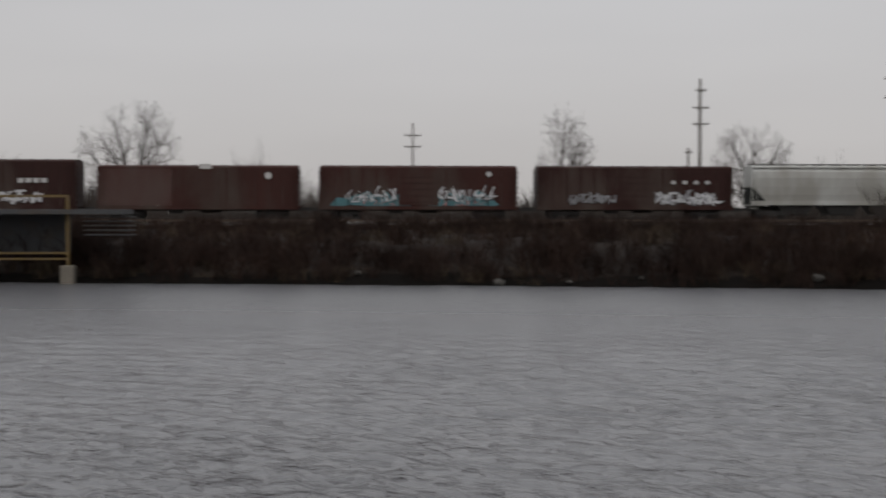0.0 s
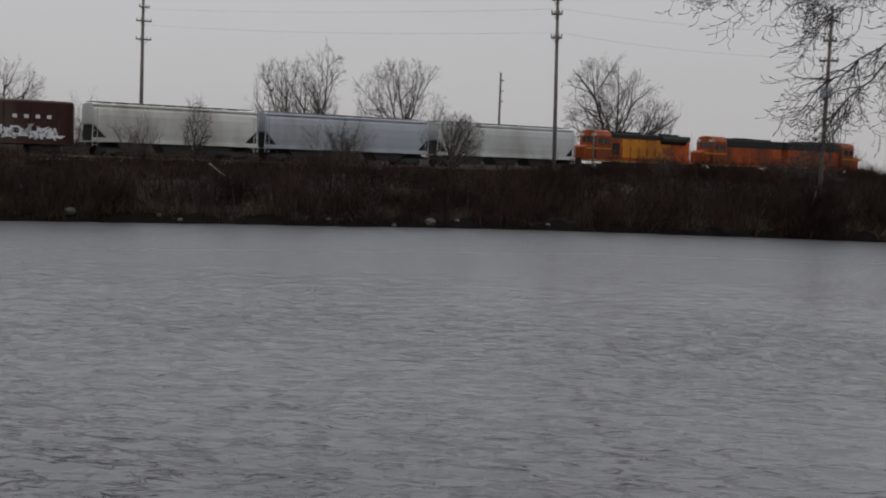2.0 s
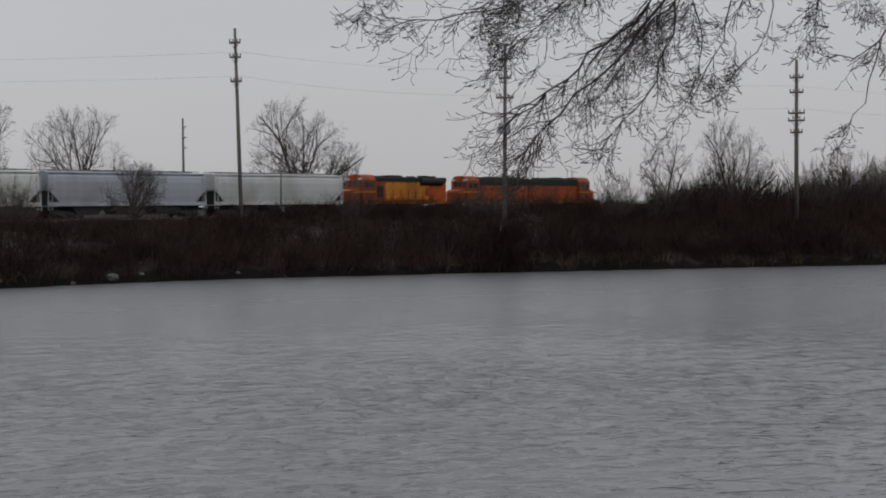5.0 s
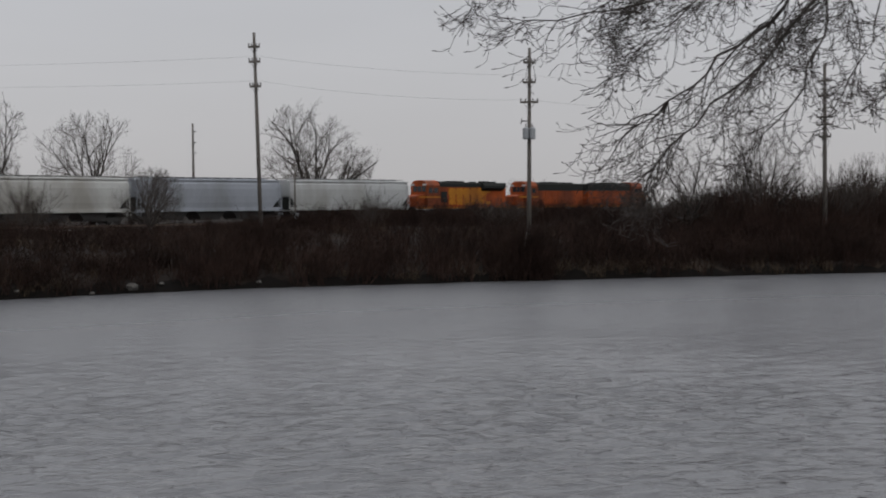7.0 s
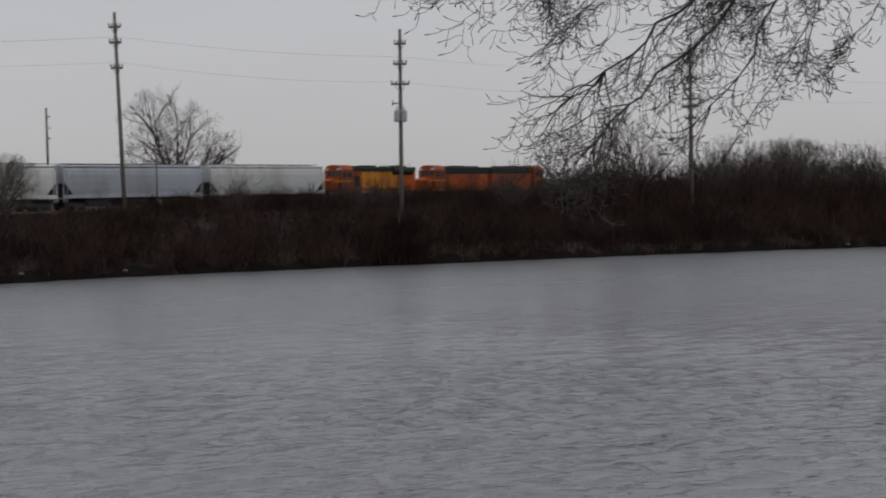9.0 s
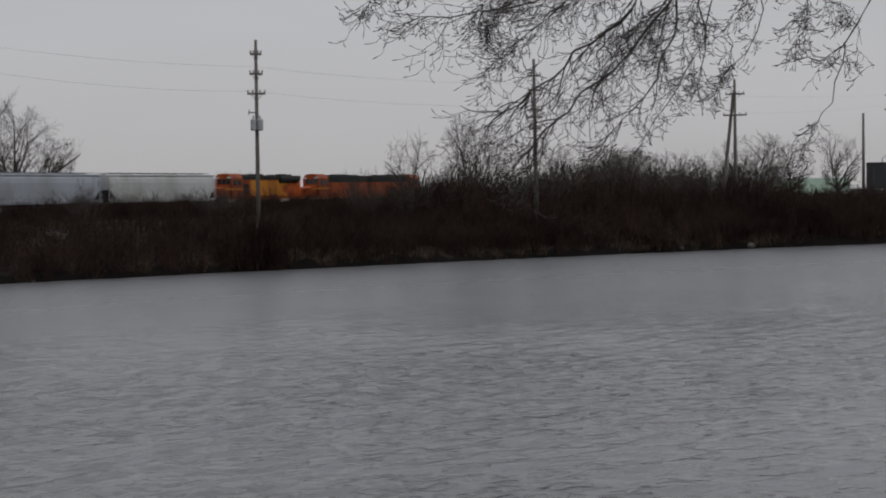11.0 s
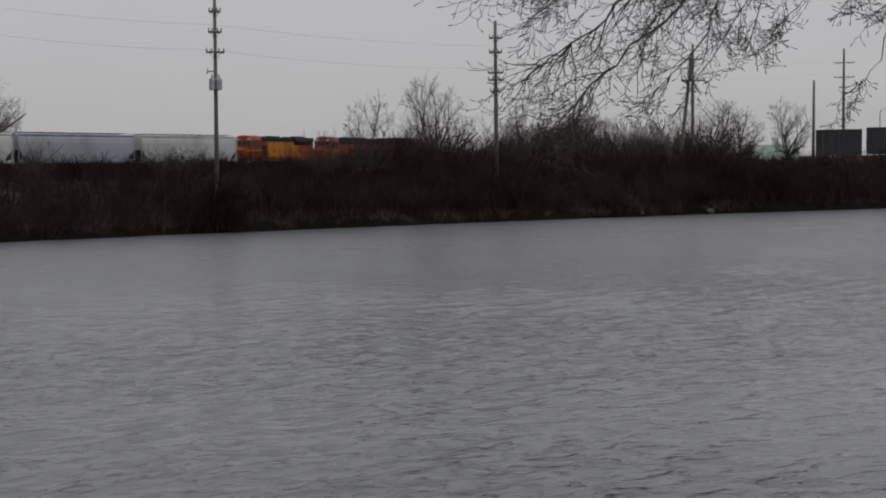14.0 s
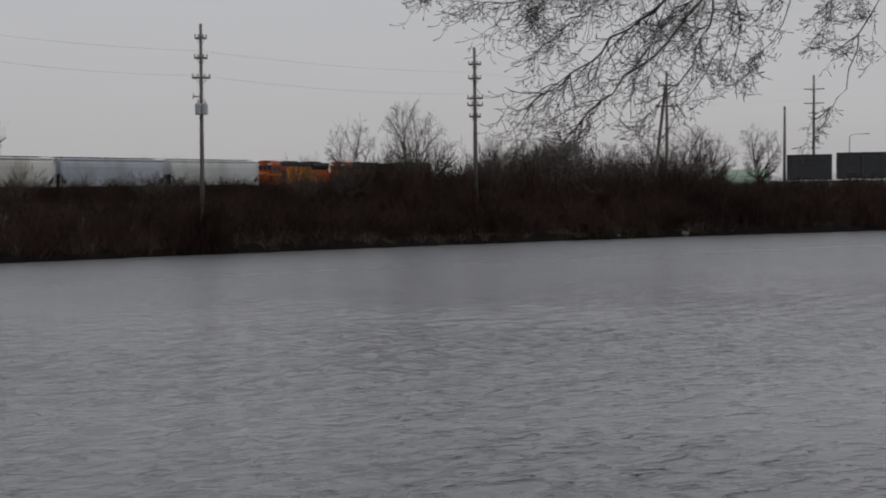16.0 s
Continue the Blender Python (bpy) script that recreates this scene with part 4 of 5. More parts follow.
tall = np.clip(0.85 + 0.45 * bank_noise(sp[:, 0] * 0.5, sp[:, 1] * 0.5), 0.4, 1.4) * np.where(sp[:, 2] > 8, 0.75, 1.0)
tall = np.where((sp[:, 0] > 78) & (sp[:, 1] < 50), tall * 1.25, tall)
scatter("riverside_brush", BRUSH, [(x, y, z, rng.uniform(0, 6.28), rng.uniform(0.9, 1.7), h * rng.uniform(0.75, 1.15), int(rng.integers(5))) for (x, y, d), z, h in zip(sp, zz, tall)],
        M_BRUSH, "dense bare brown brush along the river bank", "brush")


def grass_template(seed, n, height):
    r = random.Random(seed)
    b = Build()
    for i in range(n):
        p = Vector((r.uniform(-0.4, 0.4), r.uniform(-0.4, 0.4), -0.05))
        w = r.uniform(0, 6.28)
        h = height * r.uniform(0.5, 1)
        t = p + Vector((math.cos(w) * 0.35, math.sin(w) * 0.35, 1)).normalized() * h
        b.tube([p, p.lerp(t, 0.6), t + Vector((math.cos(w), math.sin(w), -0.3)) * 0.12], [0.014, 0.010, 0.004], 3, False)
    return np.array(b.v), np.array(b.f)


# taller tangle where the bank widens, and the woods far behind the track
kk = rng.random(1500) ** 1.15
bk = rng.uniform(0.6, 17, 1500)
tx, ty = 70.5 + 52 * kk + bk * 0.62, 47.5 - 40 * kk + bk * 0.78
tz = ground_z(tx, ty)
high = np.where(kk < 0.13, 0.75, np.where(kk < 0.42, 1.5, np.where(kk < 0.6, 1.25, 0.8))) * np.clip(1 + 0.4 * bank_noise(tx * 1.7, ty * 1.7), 0.6, 1.4)
scatter("thicket_brush", BRUSH, [(x, y, z, rng.uniform(0, 6.28), rng.uniform(0.9, 1.5), h * rng.uniform(0.75, 1.2), int(rng.integers(5))) for x, y, z, h in zip(tx, ty, tz, high)],
        M_BRUSH, "dense tangled bare thicket on the bank", "thicket")
fx = rng.uniform(-90, 95, 900)
fy = rng.uniform(138, 210, 900)
fh = np.clip(1.0 + 0.9 * bank_noise(fx * 0.22, fy * 0.1) + rng.normal(0, 0.3, 900), 0.5, 2.6)
scatter("distant_woods", BRUSH, [(x, y, 2.0, rng.uniform(0, 6.28), rng.uniform(2.0, 3.4), 1.5 * h, int(rng.integers(5))) for x, y, h in zip(fx, fy, fh)],
        M_TWIG, "faint grey bare woods far behind the railway", "woods")
wx = rng.uniform(-45, 190, 1700)
wy = track_y(wx) - rng.uniform(3.0, 8.0, 1700)
wz = ground_z(wx, wy)
scatter("trackside_weeds", BRUSH, [(x, y, z, rng.uniform(0, 6.28), rng.uniform(0.8, 1.5), (0.30 + 0.95 * min(max((x - 80) / 16, 0), 1)) * rng.uniform(0.8, 1.1), int(rng.integers(5))) for x, y, z in zip(wx, wy, wz)],
        M_BRUSH, "low brown weeds beside the track", "weeds")
GRASS = [grass_template(40 + i, 22, h) for i, h in enumerate((0.5, 0.8, 1.1))]
sp = np.concatenate([shore_spots(rng, 420, 0.2, 2.2, -45, 135), shore_spots(rng, 900, 9, 42, -45, 110)])
keep = bank_noise(sp[:, 0] * 0.6 + 4, sp[:, 1] * 0.6) > -0.15
sp = sp[keep]
zz = ground_z(sp[:, 0], sp[:, 1])
scatter("dead_grass", GRASS, [(x, y, z, rng.uniform(0, 6.28), rng.uniform(0.8, 1.6), rng.uniform(0.7, 1.2), int(rng.integers(3))) for (x, y, d), z in zip(sp, zz)],
        M_REED, "dry tan grass tufts on the bank", "grass")


# ---- stones at the water's edge ----
def stone(x, y, size, seed):
    r = random.Random(seed)
    b = Build().ball((0, 0, 0), 0.5, 8, 6, 0.7)
    b.v = [(px * r.uniform(0.8, 1.2) * size, py * r.uniform(0.8, 1.2) * size, pz * r.uniform(0.8, 1.15) * size) for px, py, pz in b.v]
    ob = part("stone", b, M_ROCK)
    ob.matrix_basis = pose(x, y, max(float(ground_z([x], [y])[0]), 0.0) + size * 0.2, 0, 0, r.uniform(0, 360))
    return tagged(ob, "pale stone at the water's edge", "stone", "stones along the shore")


rr = random.Random(5)
for i in range(20):
    k = rr.uniform(0, 6.999)
    j = int(k) + 3
    (x0, y0), (x1, y1) = FAR_SHORE[j], FAR_SHORE[j + 1]
    x, y = x0 + (x1 - x0) * (k % 1), y0 + (y1 - y0) * (k % 1)
    stone(x + rr.uniform(-0.3, 0.5), y + rr.uniform(0.1, 1.0), rr.choice((0.2, 0.3, 0.4, 0.3, 0.6)), i)
stone(40.3, 57.9, 0.65, 99)


# ---- pale dead limbs on the bank ----
def dead_limb(x, y, z, pts, label):
    b = Build().tube(pts, [0.055 - 0.04 * i / (len(pts) - 1) for i in range(len(pts))], 6)
    ob = part("dead_limb", b, mat("bleached_wood", (0.13, 0.12, 0.105), 0.9))
    ob.matrix_basis = pose(x, y, z)
    tagged(ob, label, "dead limb")


dead_limb(31.6, 66.5, 2.9, [(-0.8, 0, 0.2), (-0.1, 0, -0.3), (0.6, 0, -0.7), (0.9, 0.2, -1.2)], "bleached fallen limb leaning in the brush")
dead_limb(60.6, 47.9, 0.9, [(0, 0, -0.6), (0.1, 0, 0.4), (-0.1, 0, 1.1), (0.15, 0, 1.9)], "pale dead stub standing at the water")


# ---- utility poles ----
def pole(x, y, top, label, arms, width=0.16, lean=0.0, can=False, turn=0.0, pins=True, arm_len=2.4):
    z = float(ground_z([x], [y])[0])
    h = top - z
    t = thing("utility_pole", label, "utility pole", "poles along the railway", pose(x, y, z, 0, lean, turn))
    part("pole", Build().tube([(0, 0, -0.4), (0, 0, h * 0.5), (0, 0, h)], [width, width * 0.85, width * 0.62], 10), M_POLE, t, smooth=True)
    for k, (drop, size) in enumerate(arms):
        a = part("crossarm", Build().box(-size / 2, size / 2, -width - 0.11, -width + 0.0, h - drop - 0.06, h - drop + 0.06), M_POLE, t)
        for s in (-0.46, -0.2, 0.2, 0.46):
            part("insulator", Build().tube([(s * size, -width - 0.05, h - drop + 0.06), (s * size, -width - 0.05, h - drop + 0.16), (s * size, -width - 0.05, h - drop + 0.24)], [0.03, 0.055, 0.035], 8), M_INSUL, a)
        for s in (-1, 1):
            part("arm_brace", Build().tube([(s * size * 0.3, -width - 0.05, h - drop - 0.05), (0, -width, h - drop - 0.5)], [0.018, 0.018], 5), M_INSUL, a)
    if can:
        for s in (-0.2, 0.2):
            c = part("transformer", Build().tube([(s, -0.25, h - can - 0.35), (s, -0.25, h - can - 0.3), (s, -0.25, h - can + 0.3), (s, -0.25, h - can + 0.38)], [0.15, 0.19, 0.19, 0.1], 14), M_CAN, t, "grey transformer can", smooth=False)
            part("bushing", Build().tube([(s, -0.25, h - can + 0.36), (s, -0.25, h - can + 0.6)], [0.05, 0.03], 8), M_INSUL, c)
        part("cutout", Build().box(-0.5, -0.1, -0.2, -0.05, h - can + 0.72, h - can + 0.80).tube([(-0.5, -0.15, h - can + 0.6), (-0.45, -0.15, h - can + 0.95)], [0.04, 0.03], 6), M_INSUL, t)
    return t, h


pole(3.5, 150, 13.8, "grey wooden utility pole with two crossarms", ((1.5, 1.9), (2.8, 1.9)), 0.15)
pole(39.5, 165.3, 11.7, "short far wooden utility pole", ((0.6, 1.0),), 0.2)
pole(31.3, 126.2, 16.7, "tall wooden utility pole with three crossarms", ((1.2, 1.0), (2.9, 1.6), (4.5, 1.6)), 0.2)
pole(46.0, 114.8, 18.0, "tall wooden utility pole with three crossarms", ((1.1, 1.0), (2.4, 1.5), (4.1, 1.5)), 0.2)
pole(53.0, 62.5, 15.1, "leaning tall wooden utility pole with edge-on arms", ((0.9, 0.7), (1.8, 0.7), (3.3, 0.7)), 0.14, -1.2, turn=-48)
pole(141.3, 184, 19.6, "far wooden utility pole with short arms", ((1.5, 0.9), (3.4, 0.9), (5.2, 0.9)), 0.26)
pole(63.4, 49.8, 13.9, "wooden utility pole with transformer cans", ((0.9, 0.7), (2.1, 0.8), (3.3, 1.1)), 0.15, 0.6, can=5.2, turn=-55)
pole(82.3, 39.5, 13.6, "wooden utility pole with paired crossarms", ((1.2, 0.9), (2.2, 0.9), (3.6, 1.1), (4.1, 1.1), (4.9, 0.8)), 0.17, 0.0, turn=-64)
braced, hb = pole(108.6, 32.4, 13.6, "dark utility pole with a slanting brace pole", ((1.3, 1.6), (3.1, 2.0)), 0.17, 0.0, turn=-70)
part("brace_pole", Build().tube([(-1.3, 0, -0.3), (-0.1, 0, hb - 1.2)], [0.17, 0.13], 9), M_POLE, braced, "slanting brace pole")
pole(184.7, 35.1, 14.4, "bare dark wooden pole stub", (), 0.24, 1.0)
pole(215, 35.5, 21.0, "far wooden utility pole with two wide crossarms", ((2.3, 3.2), (4.6, 3.2), (6.2, 1.6)), 0.26, turn=-75)


def signal_post(x, y, top):
    """A thin post with two short arms and a case at its foot."""
    z = float(ground_z([x], [y])[0])
    t = thing("signal_post", "thin dark trackside post with short arms", "signal post", m=pose(x, y, z))
    h = top - z
    part("post", Build().tube([(0, 0, -0.3), (0, 0, h)], [0.11, 0.08], 9), M_POLE, t, smooth=True)
    for k in (0.25, 1.3):
        part("arm", Build().box(-0.35, 0.35, -0.16, -0.08, h - k - 0.05, h - k + 0.05), M_POLE, t)
    part("case", Build().box(-0.25, 0.25, -0.4, -0.1, 0.9, 1.8), M_CAN, t, "grey steel case", bevel=0.02)


signal_post(92.2, 103, 8.9)


def wire(a, b, sag):
    c = bpy.data.curves.new("wire", "CURVE")
    c.dimensions, c.bevel_depth, c.bevel_resolution = "3D", 0.007, 1
    s = c.splines.new("POLY")
    s.points.add(20)
    for i in range(21):
        k = i / 20
        s.points[i].co = (*(Vector(a).lerp(Vector(b), k) - Vector((0, 0, sag * 4 * k * (1 - k)))), 1)
    c.materials.append(M_WIRE)
    tagged(new("wire", c), "thin sagging overhead wire between poles", "wire", "overhead wires")


LINE = [(45.9, 114.5, 16.5), (53.0, 62.5, 13.4), (63.3, 49.7, 12.0), (82.3, 39.4, 11.6), (108.5, 32.2, 11.9), (215, 35.3, 18.6)]
for drop, sag in ((0.0, 0.55), (1.5, 0.7)):
    for (a, b) in zip(LINE[:-1], LINE[1:]):
        wire((a[0], a[1], a[2] + 0.25 - drop), (b[0], b[1], b[2] + 0.25 - drop), sag * (0.5 if a[0] > 40 else 1))


# ---- dock frame at the far bank ----
M_SAFETY = mat("worn_yellow_paint", (0.10, 0.062, 0.012), 0.6, scale=3, dirt=(0.08, 0.05, 0.025), dirt_amount=0.3)
M_CONC = mat("pale_concrete", (0.12, 0.105, 0.085), 0.9, scale=2, fine=9, vary=0.25, bump=0.01)
M_STEELGREY = mat("grey_weathered_steel", (0.034, 0.035, 0.037), 0.8, scale=1.5, dirt=(0.04, 0.032, 0.026), dirt_amount=0.3)
dock = thing("loading_frame", "yellow steel landing frame with a grey deck on concrete footings", "landing frame", m=pose(-16.35, 67.8, 0))
for x in (0, -4.2, -8.4):
    part("post", Build().box(x - 0.07, x + 0.07, -0.07, 0.07, 0.9, 4.5), M_SAFETY, dock, "yellow steel post")
    part("footing", Build().box(x - 0.34, x + 0.34, -0.34, 0.34, -0.6, 0.95), M_CONC, dock, "pale concrete footing", bevel=0.05)
part("top_rail", Build().box(-8.6, 0.07, -0.06, 0.06, 4.5, 4.62), M_SAFETY, dock, "yellow top beam")
part("deck", Build().box(-9.0, 2.9, -0.4, 2.4, 3.62, 3.86), M_STEELGREY, dock, "grey deck slab")
for z in (1.25, 1.55):
    part("low_rail", Build().box(-8.4, 0, -0.05, 0.05, z, z + 0.09), M_SAFETY, dock, "yellow low rail")
part("back_panel", Build().box(-8.2, -0.4, 2.2, 2.35, 1.5, 3.6), M_STEELGREY, dock, "grey steel back panel")
stairs = Build()
for i in range(5):
    stairs.box(0.7, 3.2, 0.3, 1.6, 2.5 + i * 0.24, 2.56 + i * 0.24)
part("rack", stairs, M_STEELGREY, dock, "stack of grey steel beams")

# ---- billboards, green-roofed building and lamps beyond the trees ----
M_DARKBACK = mat("dark_billboard_back", (0.030, 0.031, 0.034), 0.8, scale=0.5, vary=0.3)
M_GREENROOF = mat("faded_green_roof_metal", (0.125, 0.175, 0.135), 0.7, scale=0.3, vary=0.2, stretch=(3, 3, 0.2))
M_TAN = mat("tan_wall", (0.30, 0.26, 0.22), 0.9, scale=0.6)


def billboard(x, y, w, z0, z1, turn):
    t = thing("billboard", "dark back of a large roadside billboard on steel posts", "billboard", "billboards by the road", pose(x, y, 0, 0, 0, turn))
    part("panel", Build().box(0, w, 0, 0.25, z0, z1), M_DARKBACK, t)
    for i in range(6):
        part("stringer", Build().box(0.05, w - 0.05, -0.12, 0, z0 + 0.2 + i * (z1 - z0 - 0.4) / 5, z0 + 0.32 + i * (z1 - z0 - 0.4) / 5), M_DARKBACK, t)
    for k in (0.15, 0.5, 0.85):
        part("post", Build().box(w * k - 0.15, w * k + 0.15, -0.32, -0.1, 1.0, z1), M_DARKBACK, t)


billboard(194.5, 36.4, 6.5, 3.9, 7.7, -82)
billboard(195.6, 29.4, 7.6, 4.0, 7.9, -82)
shed = thing("green_roofed_building", "low tan building with a faded green metal roof", "building", m=pose(211, 58.5, 1.8, 0, 0, -78))
part("wall", Build().box(0.3, 16.2, 0.3, 9.7, 0, 1.6), M_TAN, shed)
roof = Build().prism([(-0.2, 1.3), (5, 4.0), (10.2, 1.3), (10.2, 1.15), (5, 3.8), (-0.2, 1.15)], "x", 0, 16.5)
roof_part = part("roof", roof, M_GREENROOF, shed, "faded green standing-seam roof")
seam = Build()
for i in range(28):
    seam.prism([(-0.2, 1.31), (5, 4.01), (5, 4.06), (-0.2, 1.36)], "x", 0.3 + i * 0.58, 0.36 + i * 0.58)
part("roof_seams", seam, M_GREENROOF, roof_part)
for i in range(3):
    part("window", Build().box(2 + i * 4.5, 3.6 + i * 4.5, 0.24, 0.32, 0.5, 1.3), M_GLASS, shed)
M_PALEWALL = mat("pale_lot_wall", (0.45, 0.45, 0.44), 0.9, scale=0.5)
tagged(part("low_wall", Build().box(193.0, 193.4, 15, 44, 1.8, 3.1), M_PALEWALL), "pale low wall under the billboards", "wall", kind="structure")


def street_lamp(x, y, top, turn):
    t = thing("street_lamp", "grey street lamp with a curved arm", "street lamp", "street lamps by the road", pose(x, y, 1.8, 0, 0, turn))
    h = top - 1.8
    part("post", Build().tube([(0, 0, 0), (0, 0, h - 0.4)], [0.1, 0.07], 8), M_CAN, t)
    part("arm", Build().tube([(0, 0, h - 0.4), (0.3, 0, h - 0.1), (0.9, 0, h), (2.2, 0, h + 0.02)], [0.06, 0.05, 0.045, 0.04], 6), M_CAN, t)
    part("lamp_head", Build().box(2.1, 2.8, -0.14, 0.14, h - 0.06, h + 0.08), M_CAN, t, bevel=0.03)


street_lamp(196.2, 27.6, 10.6, -80)
street_lamp(206, 36, 8.9, -80)


# ---- the tree that hangs over the river ----
M_RUST = mat("rusty_steel", (0.055, 0.029, 0.016), 0.9, scale=9, fine=60, vary=0.5, dirt=(0.050, 0.044, 0.034), dirt_amount=0.45, bump=0.002)
M_POST = mat("weathered_galvanised_post", (0.088, 0.086, 0.062), 0.85, scale=13, fine=70, vary=0.45, dirt=(0.045, 0.022, 0.013), dirt_amount=0.33, stretch=(1, 1, 0.28), bump=0.001, spec=0.2)
M_GALV = mat("dull_galvanised_iron", (0.050, 0.050, 0.048), 0.8, metal=0.0, scale=40, fine=160, vary=0.45, spec=0.15)
M_MESH = mat("dark_chain_link_wire", (0.018, 0.016, 0.015), 0.8, metal=0.0, scale=9)
M_SIGN = mat("off_white_sign_enamel", (0.36, 0.36, 0.37), 0.6, scale=3, vary=0.08)
M_SIGNRED = mat("faded_red_print", (0.23, 0.03, 0.035), 0.6, scale=8, vary=0.15)
M_BLACK = mat("black_plate", (0.008, 0.008, 0.009), 0.85, spec=0.1)

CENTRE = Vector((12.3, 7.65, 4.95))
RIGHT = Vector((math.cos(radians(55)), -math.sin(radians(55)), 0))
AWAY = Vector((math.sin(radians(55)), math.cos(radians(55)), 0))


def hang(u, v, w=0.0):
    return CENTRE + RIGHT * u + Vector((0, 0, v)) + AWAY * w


def twigs(b, r, p, d, length, rad, depth):
    """A drooping twig that turns up at its tip, with shorter ones along it."""
    pts, rads = [p], [rad]
    n = 5
    for i in range(n):
        d = (d + RIGHT * r.gauss(-0.02, 0.30) + AWAY * r.gauss(0, 0.2) + Vector((0, 0, r.gauss(-0.20 if i < 3 else 0.26, 0.22)))).normalized()
        p = p + d * length / n
        pts.append(p)
        rads.append(max(rad * (1 - 0.7 * (i + 1) / n), 0.0026))
    b.tube(pts, rads, 4 if rad > 0.008 else 3, False)
    if depth == 0:
        b.tube([p, p + d * 0.035, p + d * 0.06], [0.0035, 0.0048, 0.0015], 4, False)
        return
    for i in range(r.choice((3, 4, 5)) if depth > 1 else r.choice((2, 3, 4))):
        k = r.uniform(0.15, 1.0) * n
        j = min(int(k), n - 1)
        a = pts[j].lerp(pts[j + 1], k - j)
        s = r.choice((-1, 1))
        side = (d * 0.8 + RIGHT * s * r.uniform(0.2, 0.9) + AWAY * r.gauss(0, 0.4) + Vector((0, 0, r.gauss(-0.15, 0.35)))).normalized()
        twigs(b, r, a, side, length * r.uniform(0.4, 0.7), rads[j] * 0.6, depth - 1)


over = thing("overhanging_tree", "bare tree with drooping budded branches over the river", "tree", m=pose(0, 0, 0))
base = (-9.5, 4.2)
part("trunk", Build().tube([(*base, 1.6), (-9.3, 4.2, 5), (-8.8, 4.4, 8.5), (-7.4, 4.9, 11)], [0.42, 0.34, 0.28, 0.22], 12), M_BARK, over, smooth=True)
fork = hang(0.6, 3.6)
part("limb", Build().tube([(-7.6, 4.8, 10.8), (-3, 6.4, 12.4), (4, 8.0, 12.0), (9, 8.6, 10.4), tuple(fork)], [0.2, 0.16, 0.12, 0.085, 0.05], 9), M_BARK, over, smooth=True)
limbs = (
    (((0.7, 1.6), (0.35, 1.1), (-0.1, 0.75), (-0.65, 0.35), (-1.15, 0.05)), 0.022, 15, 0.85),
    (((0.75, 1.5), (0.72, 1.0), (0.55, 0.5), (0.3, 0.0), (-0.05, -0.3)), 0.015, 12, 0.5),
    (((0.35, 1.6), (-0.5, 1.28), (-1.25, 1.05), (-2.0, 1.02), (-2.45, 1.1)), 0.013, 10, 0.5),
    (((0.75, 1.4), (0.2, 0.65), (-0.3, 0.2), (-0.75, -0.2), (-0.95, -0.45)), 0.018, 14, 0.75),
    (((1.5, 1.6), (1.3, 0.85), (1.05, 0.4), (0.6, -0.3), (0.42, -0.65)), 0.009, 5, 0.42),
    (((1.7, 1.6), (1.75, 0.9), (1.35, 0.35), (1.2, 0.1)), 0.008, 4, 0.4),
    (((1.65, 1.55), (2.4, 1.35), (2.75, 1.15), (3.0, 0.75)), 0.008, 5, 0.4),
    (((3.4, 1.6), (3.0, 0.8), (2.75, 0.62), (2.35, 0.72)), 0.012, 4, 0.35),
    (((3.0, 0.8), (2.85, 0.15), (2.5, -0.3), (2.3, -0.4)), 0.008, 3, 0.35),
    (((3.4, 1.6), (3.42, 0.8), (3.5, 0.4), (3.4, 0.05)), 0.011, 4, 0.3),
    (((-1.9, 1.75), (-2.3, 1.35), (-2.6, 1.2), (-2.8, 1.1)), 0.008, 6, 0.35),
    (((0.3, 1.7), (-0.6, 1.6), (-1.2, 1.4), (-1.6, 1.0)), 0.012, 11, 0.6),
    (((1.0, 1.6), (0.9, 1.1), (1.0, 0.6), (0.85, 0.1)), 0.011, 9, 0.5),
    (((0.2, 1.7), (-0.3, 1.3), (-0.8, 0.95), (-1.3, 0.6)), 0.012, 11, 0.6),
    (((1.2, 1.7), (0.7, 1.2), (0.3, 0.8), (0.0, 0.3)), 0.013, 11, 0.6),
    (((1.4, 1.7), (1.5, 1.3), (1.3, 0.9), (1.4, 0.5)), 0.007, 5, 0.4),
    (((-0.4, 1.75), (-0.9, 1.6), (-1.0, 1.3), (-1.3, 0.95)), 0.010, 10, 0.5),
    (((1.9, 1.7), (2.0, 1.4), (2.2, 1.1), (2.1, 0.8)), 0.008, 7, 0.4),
)
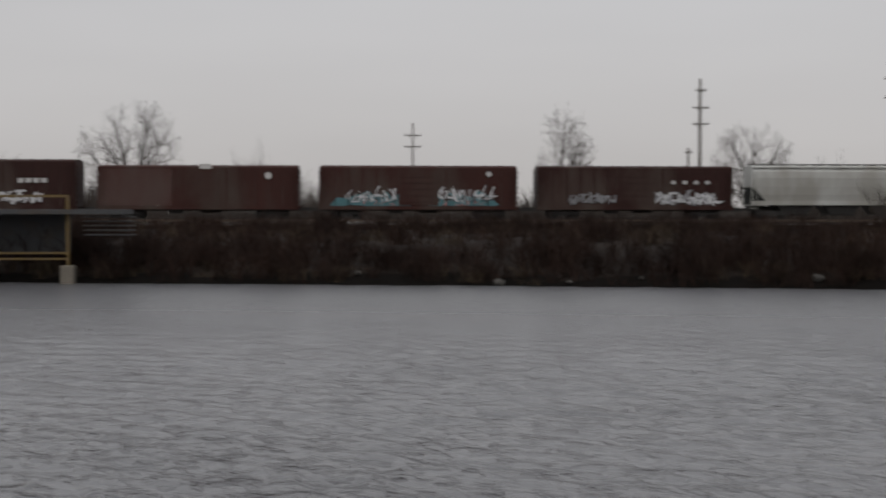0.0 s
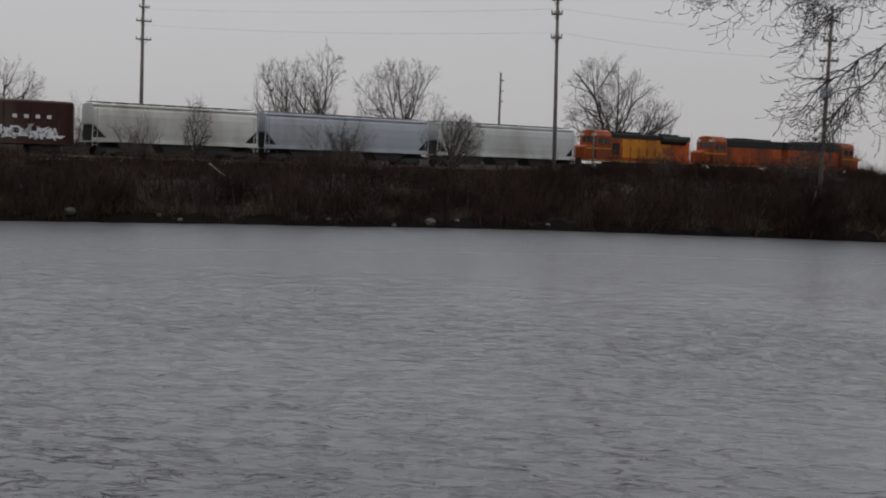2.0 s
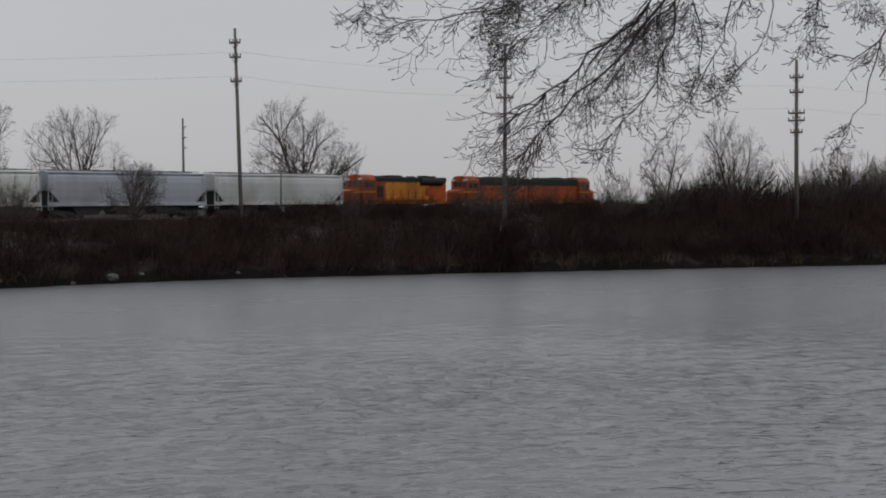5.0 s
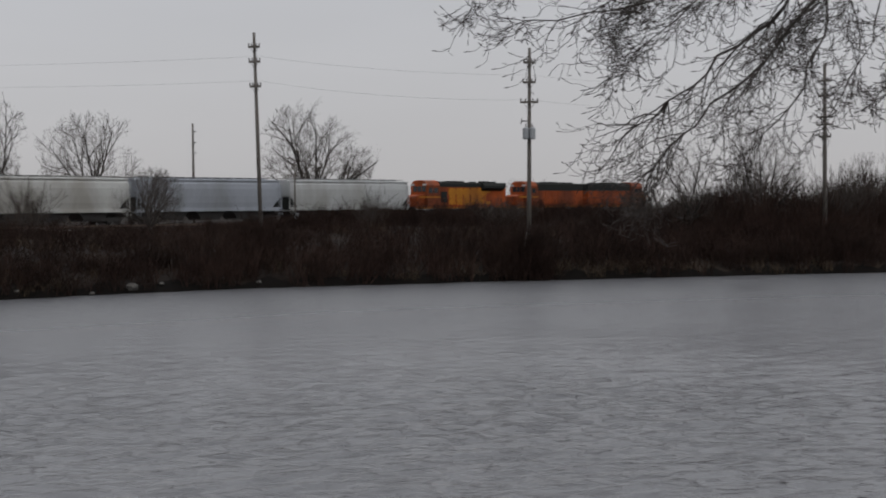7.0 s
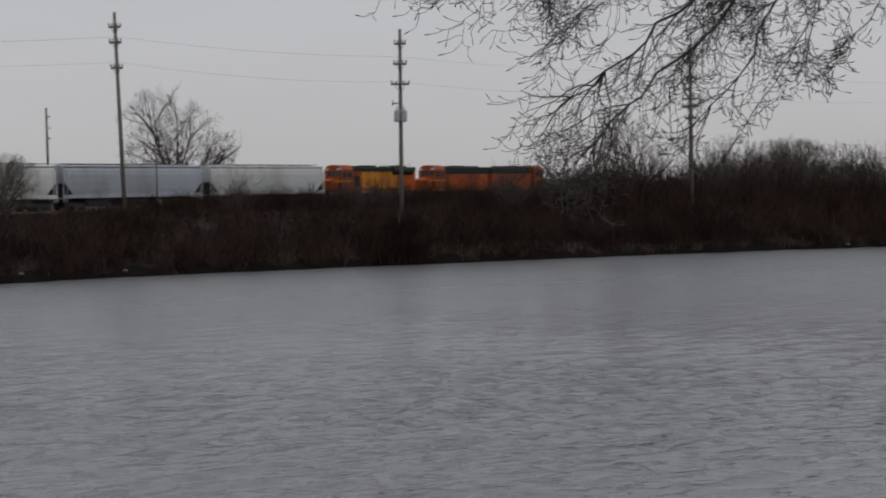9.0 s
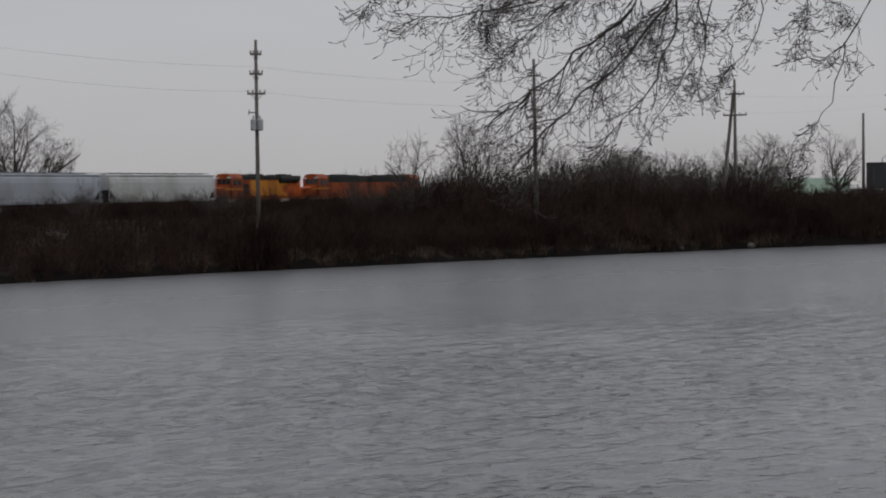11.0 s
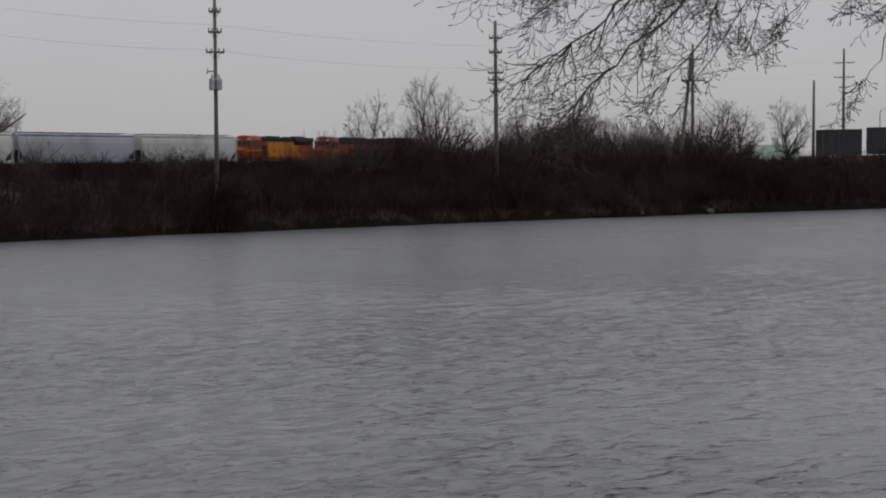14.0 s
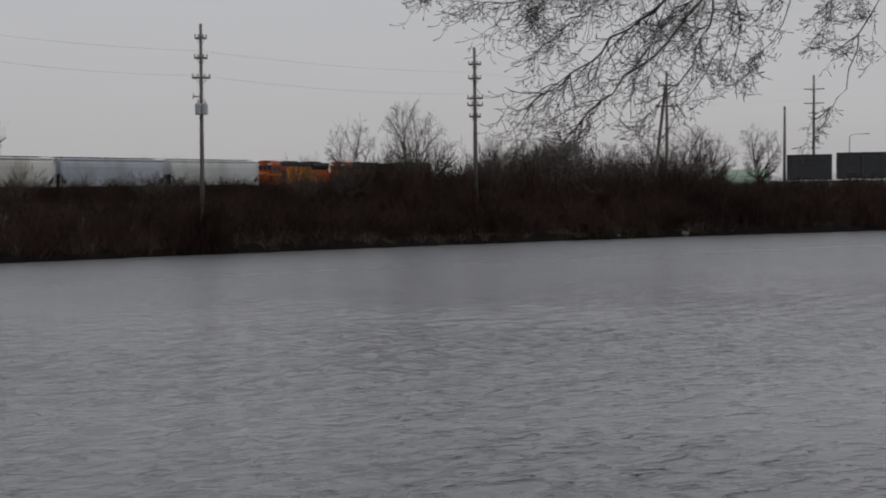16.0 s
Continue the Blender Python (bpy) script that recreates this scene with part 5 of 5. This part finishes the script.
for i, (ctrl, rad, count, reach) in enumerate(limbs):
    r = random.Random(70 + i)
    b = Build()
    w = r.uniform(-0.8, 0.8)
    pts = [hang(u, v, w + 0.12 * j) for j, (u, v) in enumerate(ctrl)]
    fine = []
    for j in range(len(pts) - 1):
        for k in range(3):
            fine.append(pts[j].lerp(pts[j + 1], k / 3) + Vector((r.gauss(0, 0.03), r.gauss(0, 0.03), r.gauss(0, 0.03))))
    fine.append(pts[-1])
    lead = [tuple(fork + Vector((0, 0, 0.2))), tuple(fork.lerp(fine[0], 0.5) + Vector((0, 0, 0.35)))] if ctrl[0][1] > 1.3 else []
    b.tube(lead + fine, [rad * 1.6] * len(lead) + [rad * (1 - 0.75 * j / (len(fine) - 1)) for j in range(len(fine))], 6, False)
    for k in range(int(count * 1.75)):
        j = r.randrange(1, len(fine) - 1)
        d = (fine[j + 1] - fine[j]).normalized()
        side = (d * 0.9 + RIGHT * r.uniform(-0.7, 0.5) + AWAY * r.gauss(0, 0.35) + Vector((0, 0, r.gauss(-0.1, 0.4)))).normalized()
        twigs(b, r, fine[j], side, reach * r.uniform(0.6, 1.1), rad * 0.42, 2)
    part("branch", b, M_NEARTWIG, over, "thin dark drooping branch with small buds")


# ---- gate post and chain-link fence beside the camera ----
POST = Vector((2.631, 0.080, 0))
ACROSS = Vector((0.53, -0.848, 0)).normalized()
gate_turn = math.degrees(math.atan2(ACROSS.y, ACROSS.x))
gz = 2.45
FENCE_POSE = pose(POST.x, POST.y, 3.956, 0, -2.6, gate_turn) @ pose(0, 0, -4.0)
fence = thing("chain_link_fence", "rusty chain-link fence with a ball-capped gate post and sign", "fence", m=FENCE_POSE)
R = 0.0275


def ring(z0, z1, r, lip=0.002):
    return Build().tube([(0, 0, z0), (0, 0, z0 + 0.002), (0, 0, z1 - 0.002), (0, 0, z1)], [r - lip, r, r, r - lip], 32)


post = part("gate_post", Build().tube([(0, 0, gz - 0.3), (0, 0, 3.2), (0, 0, 4.03)], [R + 0.001, R, R], 32), M_POST, fence, "weathered galvanised steel post with rust", smooth=True)
cap = part("post_cap", Build().tube([(0, 0, 4.022), (0, 0, 4.026), (0, 0, 4.040), (0, 0, 4.044), (0, 0, 4.054), (0, 0, 4.060)], [0.0275, 0.0305, 0.0305, 0.018, 0.015, 0.019], 32), M_GALV, fence, "dull iron cap with a ball finial", smooth=False)
part("ball_finial", Build().ball((0, 0, 4.085), 0.0335, 32, 20), M_GALV, cap, smooth=True)
part("rail_clamp", ring(3.968, 4.016, R + 0.003), M_RUST, fence, "rusty two-piece rail clamp")
for z0, z1 in ((3.936, 3.964), (3.590, 3.616)):
    band = part("tension_band", ring(z0, z1, R + 0.0035), M_POST, fence, "pressed steel tension band")
    z = (z0 + z1) / 2
    part("bolt", Build().box(R - 0.002, R + 0.016, -0.005, 0.005, z - 0.010, z + 0.010).tube([(R + 0.012, -0.018, z), (R + 0.012, -0.010, z), (R + 0.012, 0.016, z)], [0.010, 0.010, 0.006], 6), M_RUST, band, "rusty bolt")
part("rail_end", Build().tube([(R, 0, 3.992), (R + 0.004, 0, 3.992), (0.060, 0, 3.992), (0.066, 0, 3.992)], [0.021, 0.024, 0.024, 0.021], 20).tube([(0.05, -0.03, 3.992), (0.05, -0.02, 3.992)], [0.011, 0.011], 6), M_RUST, fence, "rusty rail-end cup")
part("top_rail", Build().tube([(0.055, 0, 3.992), (2.6, 0, 3.992)], [0.0195, 0.0195], 20), M_RUST, fence, "rusty steel top rail", smooth=True)
part("wire_tie", Build().tube([(0.112 + 0.002 * k, 0.023 * math.cos(k), 3.992 + 0.023 * math.sin(k)) for k in range(0, 8)], [0.003] * 8, 5), M_RUST, fence, "twisted wire tie")
part("far_post", Build().tube([(2.6, 0, gz - 0.3), (2.6, 0, 4.02)], [R, R], 20), M_POST, fence, smooth=True)
part("tension_bar", Build().box(R + 0.004, R + 0.010, -0.009, 0.009, 2.55, 3.93), M_RUST, fence)
links = Build()
pitch = 0.0355
x0, x1, z0, z1 = R + 0.007, 2.56, 2.55, 3.95
n = int((x1 - x0) / pitch)
knots = random.Random(91)
for i in range(n):
    pts, z, k = [], z1, i
    xa = x0 + i * pitch
    while z > z0:
        pts.append((xa + (pitch if k % 2 else 0) + knots.gauss(0, 0.0012), 0.004 * (1 if k % 2 else -1), z + knots.gauss(0, 0.0012)))
        z -= pitch
        k += 1
    links.tube(pts, [0.0028] * len(pts), 5, False)
part("chain_link_mesh", links, M_MESH, fence, "dark rusted chain-link mesh")
part("latch_plate", Build().box(0.066, 0.34, -0.03, -0.014, 3.812, 3.912), M_BLACK, fence, "black steel plate", bevel=0.003)
loop = [(0.098, 2.75), (0.56, 2.75), (0.56, 3.768)] + [(0.120 - 0.022 * math.sin(a), 3.746 + 0.022 * math.cos(a)) for a in np.linspace(0, math.pi / 2, 7)]
sign = tagged(part("warning_sign", Build().prism(loop, "y", -0.02, -0.016), M_SIGN), "off-white warning sign with red printing on the fence", "sign")
sign.matrix_basis = FENCE_POSE
part("sign_bolt", Build().tube([(0.13, -0.026, 3.742), (0.13, -0.019, 3.742)], [0.007, 0.009], 8), M_RUST, sign, "rusty bolt head")


def red_letter(boxes, x, z, size):
    b = Build()
    for a, c, d, e in boxes:
        b.box(x + a * size, x + c * size, -0.0222, -0.0198, z + d * size, z + e * size)
    part("red_letter", b, M_SIGNRED, sign, "red printed capital")


red_letter(((0, 0.24, 0, 1), (0.24, 0.66, 0.82, 1), (0.24, 0.66, 0.4, 0.58), (0.52, 0.76, 0.45, 0.95)), 0.112, 3.600, 0.049)
red_letter(((0, 0.8, 0.82, 1), (0.28, 0.52, 0, 0.82)), 0.112, 3.402, 0.052)
part("print_bars", Build().box(0.112, 0.165, -0.0222, -0.0198, 3.292, 3.31), M_SIGNRED, sign, "red printed bar")
for z, size in ((3.600, 0.049), (3.402, 0.052), (3.292, 0.018)):
    part("print_bars", Build().box(0.172, 0.34, -0.0222, -0.0198, z, z + size).box(0.36, 0.52, -0.0222, -0.0198, z, z + size), M_SIGNRED, sign, "red printed bars")
for k in range(3):
    r = random.Random(200 + k)
    b = Build()
    p = Vector((0.05 + 0.03 * k, 0.02, 2.9 + 0.2 * k))
    pts = [p]
    for j in range(14):
        p = p + Vector((r.gauss(0.008, 0.022), r.gauss(0, 0.006), 0.052))
        pts.append(p)
    b.tube(pts, [0.003 - 0.0001 * j for j in range(15)], 5, False)
    for j in range(4, 14, 2):
        q = pts[j]
        b.tube([q, q + Vector((r.uniform(-0.08, 0.06), 0.01, 0.05)), q + Vector((r.uniform(-0.14, 0.08), 0.01, r.uniform(0.02, 0.12)))], [0.0016, 0.0013, 0.0008], 4, False)
    vine = part("dry_vine", b, M_TWIG)
    vine.matrix_basis = FENCE_POSE
    tagged(vine, "dry vine stem climbing the fence wire", "vine", "vines on the fence")


# ---- what moves ----
def on_track(q, wheelbase=14.0):
    a, b = (q, float(track_y(q))), (q + wheelbase, float(track_y(q + wheelbase)))
    return pose(a[0], a[1], RAIL_Z, 0, 0, math.degrees(math.atan2(b[1] - a[1], b[0] - a[0])))


def motions():
    for car, first in cars:
        walk(car, [(t, on_track(ORIGIN + first + s)) for t, s in TRAIN])
    steps = [16.0 * i / 120 for i in range(121)]
    times, dist = [t for t, s in TRAIN], [s for t, s in TRAIN]
    spins = [(t, math.degrees(float(np.interp(t, times, dist)) / 0.455)) for t in steps]
    for axle in AXLES:
        x, y, z = axle.location
        walk(axle, [(t, pose(x, y, z, 0, a, 0)) for t, a in spins])
    walk(water, [(0, pose(-2, 1, 0)), (8, pose(0, 0, 0)), (16, pose(2, -1, 0))])


motions()
